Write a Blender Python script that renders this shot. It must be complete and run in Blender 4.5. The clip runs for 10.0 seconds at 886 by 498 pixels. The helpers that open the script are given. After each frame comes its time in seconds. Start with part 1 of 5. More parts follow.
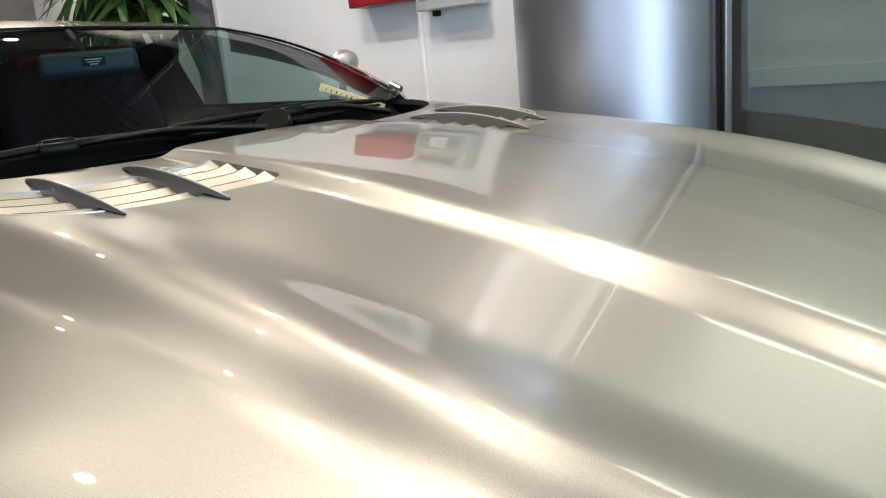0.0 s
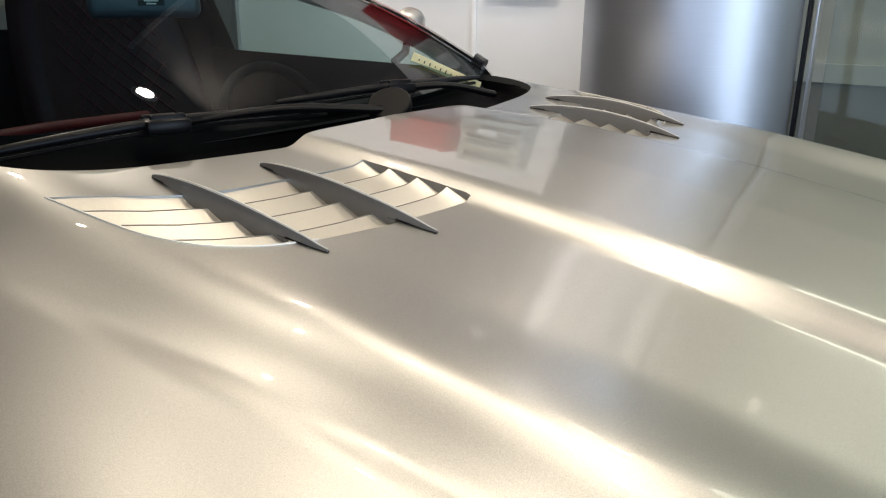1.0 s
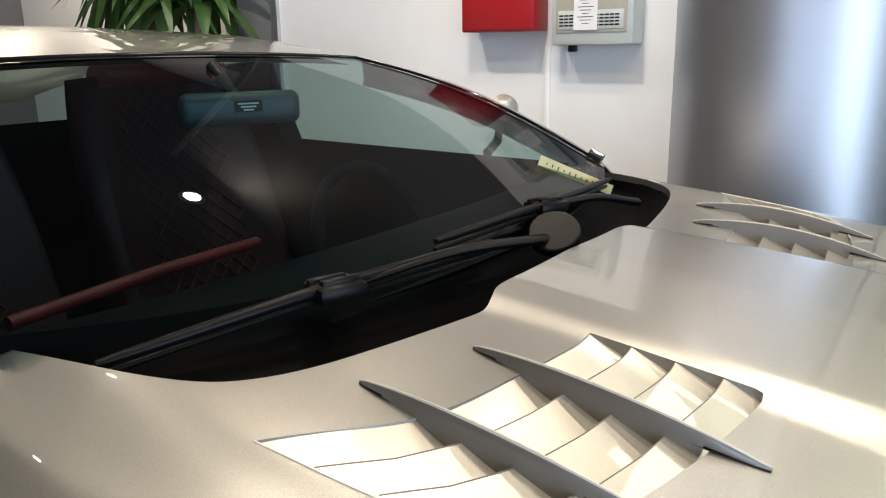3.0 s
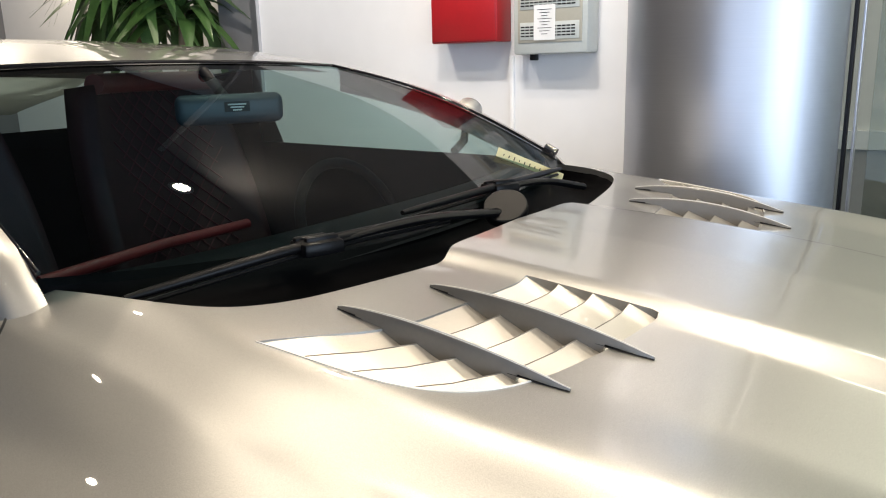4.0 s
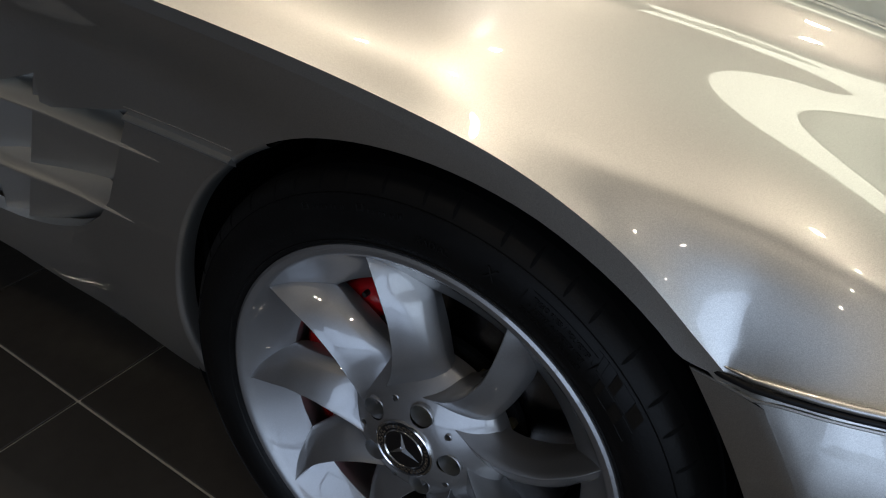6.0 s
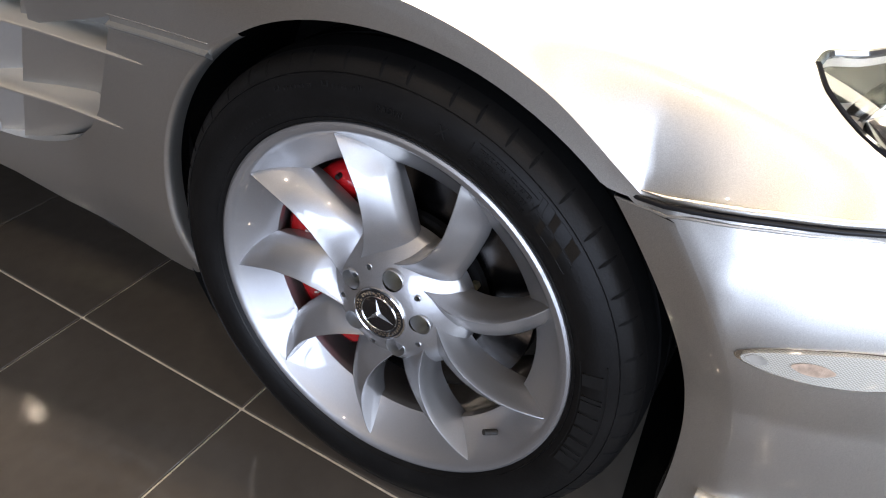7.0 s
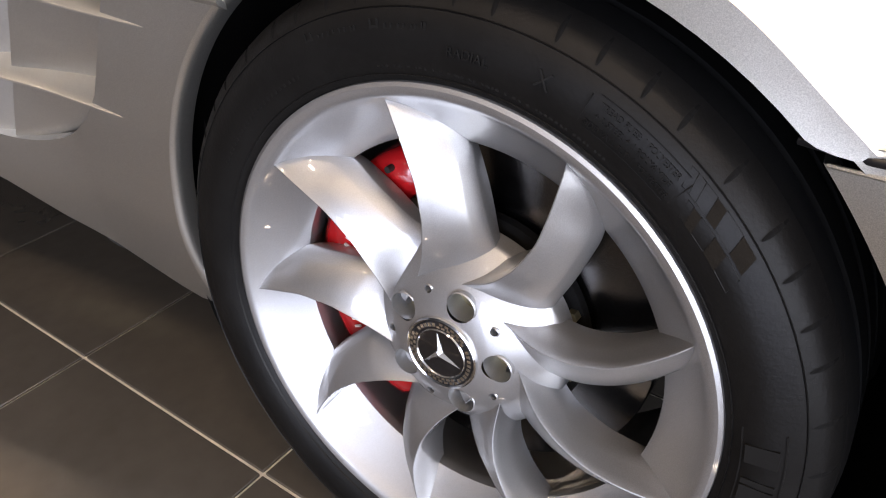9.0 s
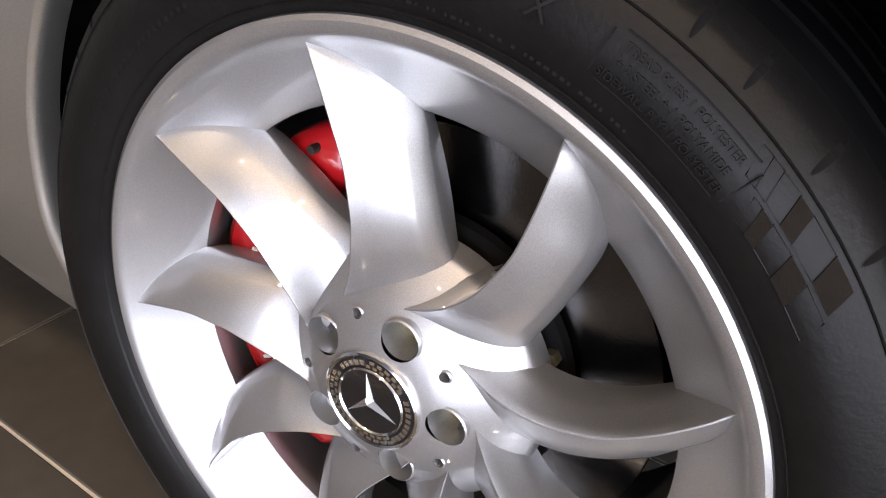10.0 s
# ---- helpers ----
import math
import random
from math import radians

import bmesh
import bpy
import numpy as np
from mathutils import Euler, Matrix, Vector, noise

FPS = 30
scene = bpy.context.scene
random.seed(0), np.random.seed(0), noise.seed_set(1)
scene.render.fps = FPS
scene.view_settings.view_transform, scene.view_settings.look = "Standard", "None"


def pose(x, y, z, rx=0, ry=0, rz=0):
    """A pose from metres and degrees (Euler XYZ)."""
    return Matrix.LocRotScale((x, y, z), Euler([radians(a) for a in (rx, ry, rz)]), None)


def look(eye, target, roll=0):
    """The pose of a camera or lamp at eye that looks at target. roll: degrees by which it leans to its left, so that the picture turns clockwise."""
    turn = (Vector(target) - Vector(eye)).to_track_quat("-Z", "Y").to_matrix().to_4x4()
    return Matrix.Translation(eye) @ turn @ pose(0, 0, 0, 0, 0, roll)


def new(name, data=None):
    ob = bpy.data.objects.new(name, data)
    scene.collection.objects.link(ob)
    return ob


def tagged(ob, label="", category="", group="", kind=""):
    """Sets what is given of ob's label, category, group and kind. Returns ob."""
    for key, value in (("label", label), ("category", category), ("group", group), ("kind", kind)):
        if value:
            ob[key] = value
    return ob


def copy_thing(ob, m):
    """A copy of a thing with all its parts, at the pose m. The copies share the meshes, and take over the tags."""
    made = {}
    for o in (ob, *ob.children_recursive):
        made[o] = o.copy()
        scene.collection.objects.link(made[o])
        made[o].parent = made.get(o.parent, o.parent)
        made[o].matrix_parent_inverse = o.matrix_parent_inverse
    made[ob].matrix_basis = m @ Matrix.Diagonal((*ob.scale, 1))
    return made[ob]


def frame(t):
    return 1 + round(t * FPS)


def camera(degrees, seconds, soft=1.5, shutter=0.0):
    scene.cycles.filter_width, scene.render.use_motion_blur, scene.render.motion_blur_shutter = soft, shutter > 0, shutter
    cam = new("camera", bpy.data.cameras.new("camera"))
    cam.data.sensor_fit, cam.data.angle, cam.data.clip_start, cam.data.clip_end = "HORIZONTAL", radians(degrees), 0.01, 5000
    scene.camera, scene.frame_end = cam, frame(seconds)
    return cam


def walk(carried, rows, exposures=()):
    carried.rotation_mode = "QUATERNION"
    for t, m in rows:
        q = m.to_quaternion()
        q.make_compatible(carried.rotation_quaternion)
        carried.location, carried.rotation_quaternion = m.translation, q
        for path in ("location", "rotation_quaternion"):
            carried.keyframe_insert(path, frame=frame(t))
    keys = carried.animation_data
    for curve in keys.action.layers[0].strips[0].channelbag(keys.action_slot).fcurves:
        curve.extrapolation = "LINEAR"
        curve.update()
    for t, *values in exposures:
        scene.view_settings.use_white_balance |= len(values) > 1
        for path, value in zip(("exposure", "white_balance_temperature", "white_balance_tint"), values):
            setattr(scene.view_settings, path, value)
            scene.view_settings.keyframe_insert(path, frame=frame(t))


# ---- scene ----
cam = camera(60.0, 10.0, soft=1.1)
PATH = [
    (0, (0.592, -0.963, 1.019), (-0.656, 0.523, 0.538), -5.4),
    (0.5, (0.404, -0.951, 1.055), (-0.817, 0.547, 0.538), -3.4),
    (1, (0.196, -0.998, 1.103), (-0.917, 0.541, 0.479), 0.4),
    (1.5, (0.058, -1.03, 1.153), (-0.935, 0.578, 0.498), 1.7),
    (2, (-0.072, -0.993, 1.176), (-1.035, 0.636, 0.53), 1.7),
    (2.5, (-0.154, -0.961, 1.193), (-1.239, 0.618, 0.619), -0.4),
    (2.7, (-0.169, -0.953, 1.195), (-1.305, 0.603, 0.661), -1.0),
    (3.8, (-0.06, -1.07, 1.18), (-1.157, 0.536, 0.714), -1.5),
    (4, (-0.025, -1.11, 1.168), (-1.121, 0.497, 0.702), -1.5),
    (4.5, (0.075, -1.188, 1.135), (-0.987, 0.433, 0.64), -1.1),
    (5, (0.189, -1.223, 1.069), (-0.894, 0.389, 0.588), 0.1),
    (5.5, (0.273, -1.291, 1.011), (-0.846, 0.215, 0.319), 1.4),
    (6, (0.293, -1.418, 0.996), (-0.42, 0.085, -0.115), 0.8),
    (6.2, (0.322, -1.464, 0.979), (-0.333, 0.013, -0.201), 1.1),
    (7.3, (0.382, -1.525, 0.964), (-0.318, -0.075, -0.222), -2.9),
    (7.5, (0.381, -1.528, 0.969), (-0.337, -0.084, -0.215), -3.8),
    (8, (0.375, -1.522, 0.962), (-0.367, -0.094, -0.225), -4.9),
    (8.5, (0.338, -1.49, 0.901), (-0.433, -0.071, -0.278), -4.4),
    (9, (0.27, -1.375, 0.791), (-0.541, 0.105, -0.283), -3.0),
    (9.5, (0.22, -1.278, 0.705), (-0.525, 0.279, -0.305), -0.4),
    (10, (0.204, -1.239, 0.689), (-0.499, 0.323, -0.343), 2.0),
]
EXPOSURES = [(0.0, 0.12, 6350, 12), (1.2, 0.05, 6400, 12), (2.0, -0.08, 6500, 12), (2.7, 0.15, 6500, 12), (3.8, 0.5, 6500, 13), (4.5, 0.25, 6500, 13), (5.0, 0.0, 6500, 12), (5.5, -0.35, 6500, 10), (6.0, -0.1, 6550, 13), (6.2, 0.05, 6600, 14), (7.3, 2.30, 7150, 20), (8.5, 2.37, 7500, 21), (9.5, 2.62, 7950, 23), (10.0, 2.75, 8000, 23)]
walk(cam, [(t, look(eye, target, roll)) for t, eye, target, roll in PATH], EXPOSURES)


# ---- light ----
FLOOR, CEIL, WALL_Q = 0.0, 3.1, 1.462
RM = Matrix.Identity(4)
TILE_M = Matrix.Rotation(radians(-9.46), 4, "Z")


world = bpy.data.worlds.new("world")
world.use_nodes = True
scene.world = world
world.node_tree.nodes["Background"].inputs[0].default_value = (0.6, 0.7, 0.9, 1)
world.node_tree.nodes["Background"].inputs[1].default_value = 0.3

WARM, COOL = (1.0, 0.88, 0.69), (0.64, 0.81, 1.0)


def disc_lamp(name, p, q, z, size, power, colour):
    data = bpy.data.lights.new(name, "AREA")
    data.shape, data.size, data.energy, data.color = "DISK", size, power, colour
    ob = new(name, data)
    ob.matrix_world = RM @ pose(p, q, z)
    return ob


def panel_lamp(name, m, width, height, power, colour):
    data = bpy.data.lights.new(name, "AREA")
    data.shape, data.size, data.size_y, data.energy, data.color = "RECTANGLE", width, height, power, colour
    ob = new(name, data)
    ob.matrix_world = m
    return ob


# place, watts and width of each ceiling lamp
# the 44 W one is an added fill, kept out of the windscreen's reflection
DOWNLIGHTS = [(-2.20, 1.20, 10, 0.10), (-0.25, 1.27, 10, 0.08), (-5.8, 1.9, 44, 0.10)]
DOWNLIGHTS += [(-3.25, 0.35, 2.5, 0.07), (-1.05, 0.27, 8.5, 0.08), (-0.27, 0.30, 9, 0.08), (1.20, 0.30, 8, 0.08)]
DOWNLIGHTS += [(-3.10, -0.85, 1.6, 0.07), (-1.50, -0.48, 7.5, 0.045), (0.0, -0.47, 8.5, 0.08), (1.50, -0.47, 7.5, 0.08)]
DOWNLIGHTS += [(-1.9 + 1.1 * k, -2.2, (1.6, 2.2, 3.2, 4.0)[k], 0.06) for k in range(4)]
DOWNLIGHTS += [(-0.3 + 1.5 * k, -3.85, (3.0, 5.0, 5.0)[k], 0.08) for k in range(3)]
DOWNLIGHTS += [(-3.82, -2.15, 0.9, 0.04), (-4.44, -2.15, 0.9, 0.04)]
for p, q, watts, wide in DOWNLIGHTS:
    disc_lamp("downlight_lamp", p, q, CEIL - 0.012, wide, watts, WARM if q < 2 else (0.95, 1.0, 0.96))
# added spots, out of view, that brighten the white wall
WALL_FILLS = [(-2.3, 0.15), (-1.2, 0.10)]
for p, q in WALL_FILLS:
    data = bpy.data.lights.new("wall_fill_lamp", "SPOT")
    data.energy, data.color, data.spot_size, data.spot_blend, data.shadow_soft_size = 65, (1.0, 0.94, 0.86), radians(62), 0.7, 0.03
    new("wall_fill_lamp", data).matrix_world = look((p, q, CEIL - 0.16), (p + 0.1, WALL_Q, 1.15))
# added fill panel at the ceiling that brightens the space behind the glass partition
panel_lamp("partition_fill", pose(1.55, 2.40, CEIL - 0.02), 2.9, 0.62, 44, (1.0, 0.96, 0.86))
# daylight from the shop fronts ahead of the car and behind the camera
panel_lamp("window_light", pose(5.9, -1.0, 1.55, 0, 90, 0) @ pose(0, 0, 0, 0, 0, 90), 4.2, 2.86, 215, COOL)
panel_lamp("window_light", pose(5.9, -5.5, 1.55, 0, 90, 0) @ pose(0, 0, 0, 0, 0, 90), 4.2, 2.86, 92, COOL)
panel_lamp("window_light", pose(2.75, -7.9, 1.50, 90, 0, 0), 5.9, 2.7, 155, (0.57, 0.74, 1.0))

# ---- materials ----


def nodes(name):
    m = bpy.data.materials.new(name)
    m.use_nodes = True
    t = m.node_tree
    return m, t, t.nodes["Principled BSDF"]


def link(t, a, b):
    t.links.new(a, b)


def noise_tex(t, scale, detail=4.0, coord="Object"):
    c = t.nodes.new("ShaderNodeTexCoord")
    n = t.nodes.new("ShaderNodeTexNoise")
    n.inputs["Scale"].default_value, n.inputs["Detail"].default_value = scale, detail
    link(t, c.outputs[coord], n.inputs["Vector"])
    return n


def ramp(t, source, stops):
    r = t.nodes.new("ShaderNodeValToRGB")
    els = r.color_ramp.elements
    while len(els) < len(stops):
        els.new(0.5)
    for e, (pos, c) in zip(els, stops):
        e.position, e.color = pos, (*c, 1)
    link(t, source, r.inputs[0])
    return r


def bump(t, source, strength, distance, target):
    b = t.nodes.new("ShaderNodeBump")
    b.inputs["Strength"].default_value, b.inputs["Distance"].default_value = strength, distance
    link(t, source, b.inputs["Height"])
    link(t, b.outputs[0], target.inputs["Normal"])
    return b


def material(name, colour, rough, metal=0.0, vary=0.12, scale=6.0, grain=0.0, grain_scale=200.0, coat=0.0, spec=0.5, ior=1.5):
    """Colour that drifts at two scales, with a fine relief."""
    m, t, b = nodes(name)
    n1, n2 = noise_tex(t, scale, 3), noise_tex(t, scale * 9, 5)
    mix = t.nodes.new("ShaderNodeMath")
    mix.operation = "MULTIPLY_ADD"
    link(t, n1.outputs["Fac"], mix.inputs[0])
    mix.inputs[1].default_value = 0.6
    half = t.nodes.new("ShaderNodeMath")
    half.operation = "MULTIPLY"
    link(t, n2.outputs["Fac"], half.inputs[0])
    half.inputs[1].default_value = 0.4
    link(t, half.outputs[0], mix.inputs[2])
    lo, hi = [c * (1 - vary) for c in colour], [min(1, c * (1 + vary)) for c in colour]
    r = ramp(t, mix.outputs[0], [(0.3, lo), (0.7, hi)])
    link(t, r.outputs[0], b.inputs["Base Color"])
    b.inputs["Roughness"].default_value, b.inputs["Metallic"].default_value = rough, metal
    b.inputs["Specular IOR Level"].default_value, b.inputs["IOR"].default_value = spec, ior
    b.inputs["Coat Weight"].default_value, b.inputs["Coat Roughness"].default_value = coat, 0.03
    if grain:
        g = noise_tex(t, grain_scale, 3)
        bump(t, g.outputs["Fac"], grain, 0.001, b)
    return m


def paint_material(name, colour, rough=0.36, flake=0.25, metal=0.88, relief=0.1):
    """Metallic paint: fine flakes under a clear coat."""
    m, t, b = nodes(name)
    n = noise_tex(t, 1300, 2)
    r = ramp(t, n.outputs["Fac"], [(0.32, [c * (1 - 0.5 * flake) for c in colour]), (0.68, [min(1, c * (1 + 0.45 * flake)) for c in colour])])
    link(t, r.outputs[0], b.inputs["Base Color"])
    b.inputs["Metallic"].default_value, b.inputs["Roughness"].default_value = metal, rough
    b.inputs["Coat Weight"].default_value, b.inputs["Coat Roughness"].default_value = 1.0, 0.012
    b.inputs["Coat IOR"].default_value = 1.55
    # faint wiping marks: the sheen drifts over the panels
    wear, fine = noise_tex(t, 3.5, 4), noise_tex(t, 40, 3)
    mixed = t.nodes.new("ShaderNodeMath")
    mixed.operation = "MULTIPLY_ADD"
    link(t, fine.outputs["Fac"], mixed.inputs[0])
    mixed.inputs[1].default_value = 0.35
    link(t, wear.outputs["Fac"], mixed.inputs[2])
    sheen = t.nodes.new("ShaderNodeMapRange")
    sheen.inputs["From Min"].default_value, sheen.inputs["From Max"].default_value = 0.4, 0.95
    sheen.inputs["To Min"].default_value, sheen.inputs["To Max"].default_value = rough - 0.035, rough + 0.035
    link(t, mixed.outputs[0], sheen.inputs["Value"])
    link(t, sheen.outputs["Result"], b.inputs["Roughness"])
    f = noise_tex(t, 1400, 1)
    bump(t, f.outputs["Fac"], relief, 0.0003, b)
    return m


def glass_material(name, tint, rough=0.0, base=0.04, top=1.0):
    """A thin tinted pane: what lies behind shows through, with a gloss that grows towards grazing angles."""
    m, t, b = nodes(name)
    t.nodes.remove(b)
    out = t.nodes["Material Output"]
    clear, gloss, mix, lw = (t.nodes.new(k) for k in ("ShaderNodeBsdfTransparent", "ShaderNodeBsdfGlossy", "ShaderNodeMixShader", "ShaderNodeLayerWeight"))
    clear.inputs[0].default_value = (*tint, 1)
    gloss.inputs["Roughness"].default_value = rough
    lw.inputs["Blend"].default_value = 0.5
    p, s = t.nodes.new("ShaderNodeMath"), t.nodes.new("ShaderNodeMath")
    p.operation, s.operation = "POWER", "MULTIPLY_ADD"
    link(t, lw.outputs["Facing"], p.inputs[0])
    p.inputs[1].default_value = 5.0
    link(t, p.outputs[0], s.inputs[0])
    s.inputs[1].default_value, s.inputs[2].default_value = top - base, base
    link(t, s.outputs[0], mix.inputs[0])
    link(t, clear.outputs[0], mix.inputs[1])
    link(t, gloss.outputs[0], mix.inputs[2])
    link(t, mix.outputs[0], out.inputs[0])
    return m


PAINT = paint_material("silver_paint", (0.56, 0.55, 0.52), 0.40, 0.32, 0.97)
# dark brown for the shadow in the gaps between louvers
GAP_SHADE = material("gap_shade", (0.20, 0.175, 0.145), 0.6)
# pale colour for the highlights that lamps leave on painted edges
EDGE_GLINT = material("edge_glint", (0.74, 0.72, 0.67), 0.3, 0.25, 0.05, 20)
# the car's paint again, darkened for the dim sides of the fins
FIN = material("shaded_fin_paint", (0.27, 0.25, 0.225), 0.38, 0.6, 0.06, 20, coat=0.6)
LOUVER = paint_material("louver_paint", (0.66, 0.63, 0.57), 0.4, 0.25, 0.9)
BLACK = material("black_plastic", (0.006, 0.006, 0.007), 0.45, 0, 0.3, 30, 0.15, 400, spec=0.3)
GLOSSBLACK = material("gloss_black", (0.006, 0.006, 0.007), 0.08, 0, 0.2, 10, coat=0.5)
RUBBER = material("tyre_rubber", (0.0054, 0.0052, 0.0051), 0.42, 0, 0.3, 18, 0.25, 300, spec=0.2, ior=1.35)
SCUTTLE = material("scuttle_plastic", (0.003, 0.003, 0.0034), 0.42, 0, 0.2, 30, 0.04, 400, spec=0.1, ior=1.15)
WIPER = material("wiper_black", (0.004, 0.004, 0.0045), 0.34, 0, 0.2, 30, 0.1, 400, spec=0.4, ior=1.25)
TREAD = material("tread_rubber", (0.022, 0.022, 0.022), 0.62, 0, 0.25, 18, 0.3, 200)
FLAGMATTE = material("matte_rubber", (0.0095, 0.0080, 0.0065), 0.85, 0, 0.2, 60, 0.3, 900, spec=0.05)
LETTER = material("raised_rubber", (0.0062, 0.0060, 0.0058), 0.55, 0, 0.2, 40, spec=0.12)
RIM = paint_material("rim_lacquer", (0.335, 0.335, 0.34), 0.46, 0.22, 0.86, 0.14)
STEEL = material("brake_steel", (0.075, 0.072, 0.070), 0.22, 1.0, 0.3, 40, 0.12, 700)
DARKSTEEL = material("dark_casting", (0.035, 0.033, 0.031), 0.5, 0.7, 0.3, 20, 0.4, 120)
BRASS = material("zinc_plating", (0.24, 0.21, 0.13), 0.4, 0.85, 0.25, 25, 0.2, 200)
CALIPER = material("red_caliper", (0.42, 0.010, 0.012), 0.22, 0, 0.15, 12, coat=0.8)
WHITEINK = material("white_lettering", (0.75, 0.74, 0.72), 0.5, 0, 0.05)
CHROME = material("chrome", (0.72, 0.72, 0.72), 0.12, 1.0, 0.05, 10)
LINER = material("arch_liner", (0.004, 0.004, 0.004), 0.85, 0, 0.3, 15, 0.4, 90, spec=0.08)
GLASS = glass_material("tinted_glass", (0.42, 0.56, 0.57), 0.0, 0.055, 0.5)
SIDEGLASS = glass_material("side_glass", (0.85, 0.93, 0.91))
BOWL = material("lamp_bowl", (0.50, 0.50, 0.47), 0.3, 0.5, 0.3, 25)
LENS = glass_material("clear_lens", (0.95, 0.95, 0.95))


# ---- helpers for building ----


def mesh(name, verts, faces, smooth=True, normals=None):
    me = bpy.data.meshes.new(name)
    me.from_pydata([tuple(map(float, v)) for v in verts], [], faces)
    me.validate()
    me.update()
    if smooth:
        me.polygons.foreach_set("use_smooth", [True] * len(me.polygons))
        if normals is not None:
            me.normals_split_custom_set_from_vertices([tuple(map(float, n)) for n in normals])
    return me


def part(name, data, mat, parent, label=""):
    """One mesh object under a thing or a part."""
    if isinstance(data, bmesh.types.BMesh):
        me = bpy.data.meshes.new(name)
        data.to_mesh(me)
        data.free()
        data = me
    if mat is not None and not data.materials:
        data.materials.append(mat)
    ob = new(name, data)
    ob.parent = parent
    if label:
        ob["label"] = label
    return ob


def thing(name, label, category, m=None, group="", kind=""):
    ob = new(name)
    ob.empty_display_size = 0.1
    if m is not None:
        ob.matrix_world = m
    return tagged(ob, label, category, group, kind)


def single(name, data, mat, label, category, group="", kind="", m=None):
    """A thing that is one mesh."""
    ob = part(name, data, mat, None)
    if m is not None:
        ob.matrix_world = m
    return tagged(ob, label, category, group, kind)


def shade(bm, angle=35):
    """Smooth faces, with the edges sharper than the angle kept hard."""
    bm.normal_update()
    for f in bm.faces:
        f.smooth = True
    for e in bm.edges:
        if len(e.link_faces) != 2 or e.calc_face_angle(0) > radians(angle):
            e.smooth = False
    return bm


def box(sx, sy, sz, bevel=0.004, m=None, segs=2):
    bm = bmesh.new()
    bmesh.ops.create_cube(bm, size=1, matrix=Matrix.Diagonal((sx, sy, sz, 1)))
    if bevel:
        bmesh.ops.bevel(bm, geom=bm.edges[:], offset=bevel, segments=segs, profile=0.5, affect="EDGES")
    if m is not None:
        bm.transform(m)
    return shade(bm)


def revolve(profile, segs=96, closed=False):
    """Turns (radius, depth) pairs round the y axis; depth runs along +y."""
    verts, faces = [], []
    n = len(profile)
    for i in range(segs):
        a = 2 * math.pi * i / segs
        for r, d in profile:
            verts.append((r * math.cos(a), d, r * math.sin(a)))
    for i in range(segs):
        j = (i + 1) % segs
        for k in range(n if closed else n - 1):
            k2 = (k + 1) % n
            faces.append((i * n + k, i * n + k2, j * n + k2, j * n + k))
    bm = bmesh.new()
    vs = [bm.verts.new(v) for v in verts]
    for f in faces:
        bm.faces.new([vs[i] for i in f])
    bmesh.ops.remove_doubles(bm, verts=bm.verts[:], dist=1e-6)
    bmesh.ops.recalc_face_normals(bm, faces=bm.faces[:])
    return shade(bm, 30)


def tube(points, radius, segs=10, flat=1.0, caps=True):
    """A rod along points; radius is a number or a function of 0..1; flat squeezes it in height."""
    pts = [Vector(p) for p in points]
    n = len(pts)
    bm = bmesh.new()
    rings = []
    for i, p in enumerate(pts):
        d = (pts[min(i + 1, n - 1)] - pts[max(i - 1, 0)]).normalized()
        side = d.cross(Vector((0, 0, 1)))
        side = side.normalized() if side.length > 1e-4 else Vector((1, 0, 0))
        up = side.cross(d)
        r = radius(i / (n - 1)) if callable(radius) else radius
        rings.append([bm.verts.new(p + r * (math.cos(a) * side + flat * math.sin(a) * up)) for a in [2 * math.pi * k / segs for k in range(segs)]])
    for a, b in zip(rings, rings[1:]):
        for k in range(segs):
            bm.faces.new((a[k], a[(k + 1) % segs], b[(k + 1) % segs], b[k]))
    if caps:
        bm.faces.new(rings[0][::-1])
        bm.faces.new(rings[-1])
    bmesh.ops.recalc_face_normals(bm, faces=bm.faces[:])
    return shade(bm, 50)


def bezier(pts, n):
    """A smooth curve through points (Catmull-Rom)."""
    P = [np.array(p, float) for p in pts]
    P = [2 * P[0] - P[1], *P, 2 * P[-1] - P[-2]]
    out = []
    for i in range(1, len(P) - 2):
        for k in range(n):
            t = k / n
            a, b, c, d = P[i - 1:i + 3]
            out.append(0.5 * (2 * b + (c - a) * t + (2 * a - 5 * b + 4 * c - d) * t * t + (3 * b - a - 3 * c + d) * t ** 3))
    out.append(P[-2])
    return out


def slopes(h, d):
    """Monotone slopes for rows of steps h and chords d."""
    m = np.zeros((d.shape[0], d.shape[1] + 1))
    same = d[:, :-1] * d[:, 1:] > 0
    w1, w2 = 2 * h[:, 1:] + h[:, :-1], h[:, 1:] + 2 * h[:, :-1]
    with np.errstate(divide="ignore", invalid="ignore"):
        mid = (w1 + w2) / (w1 / d[:, :-1] + w2 / d[:, 1:])
    m[:, 1:-1] = np.where(same, mid, 0)
    m[:, 0], m[:, -1] = d[:, 0], d[:, -1]
    return m


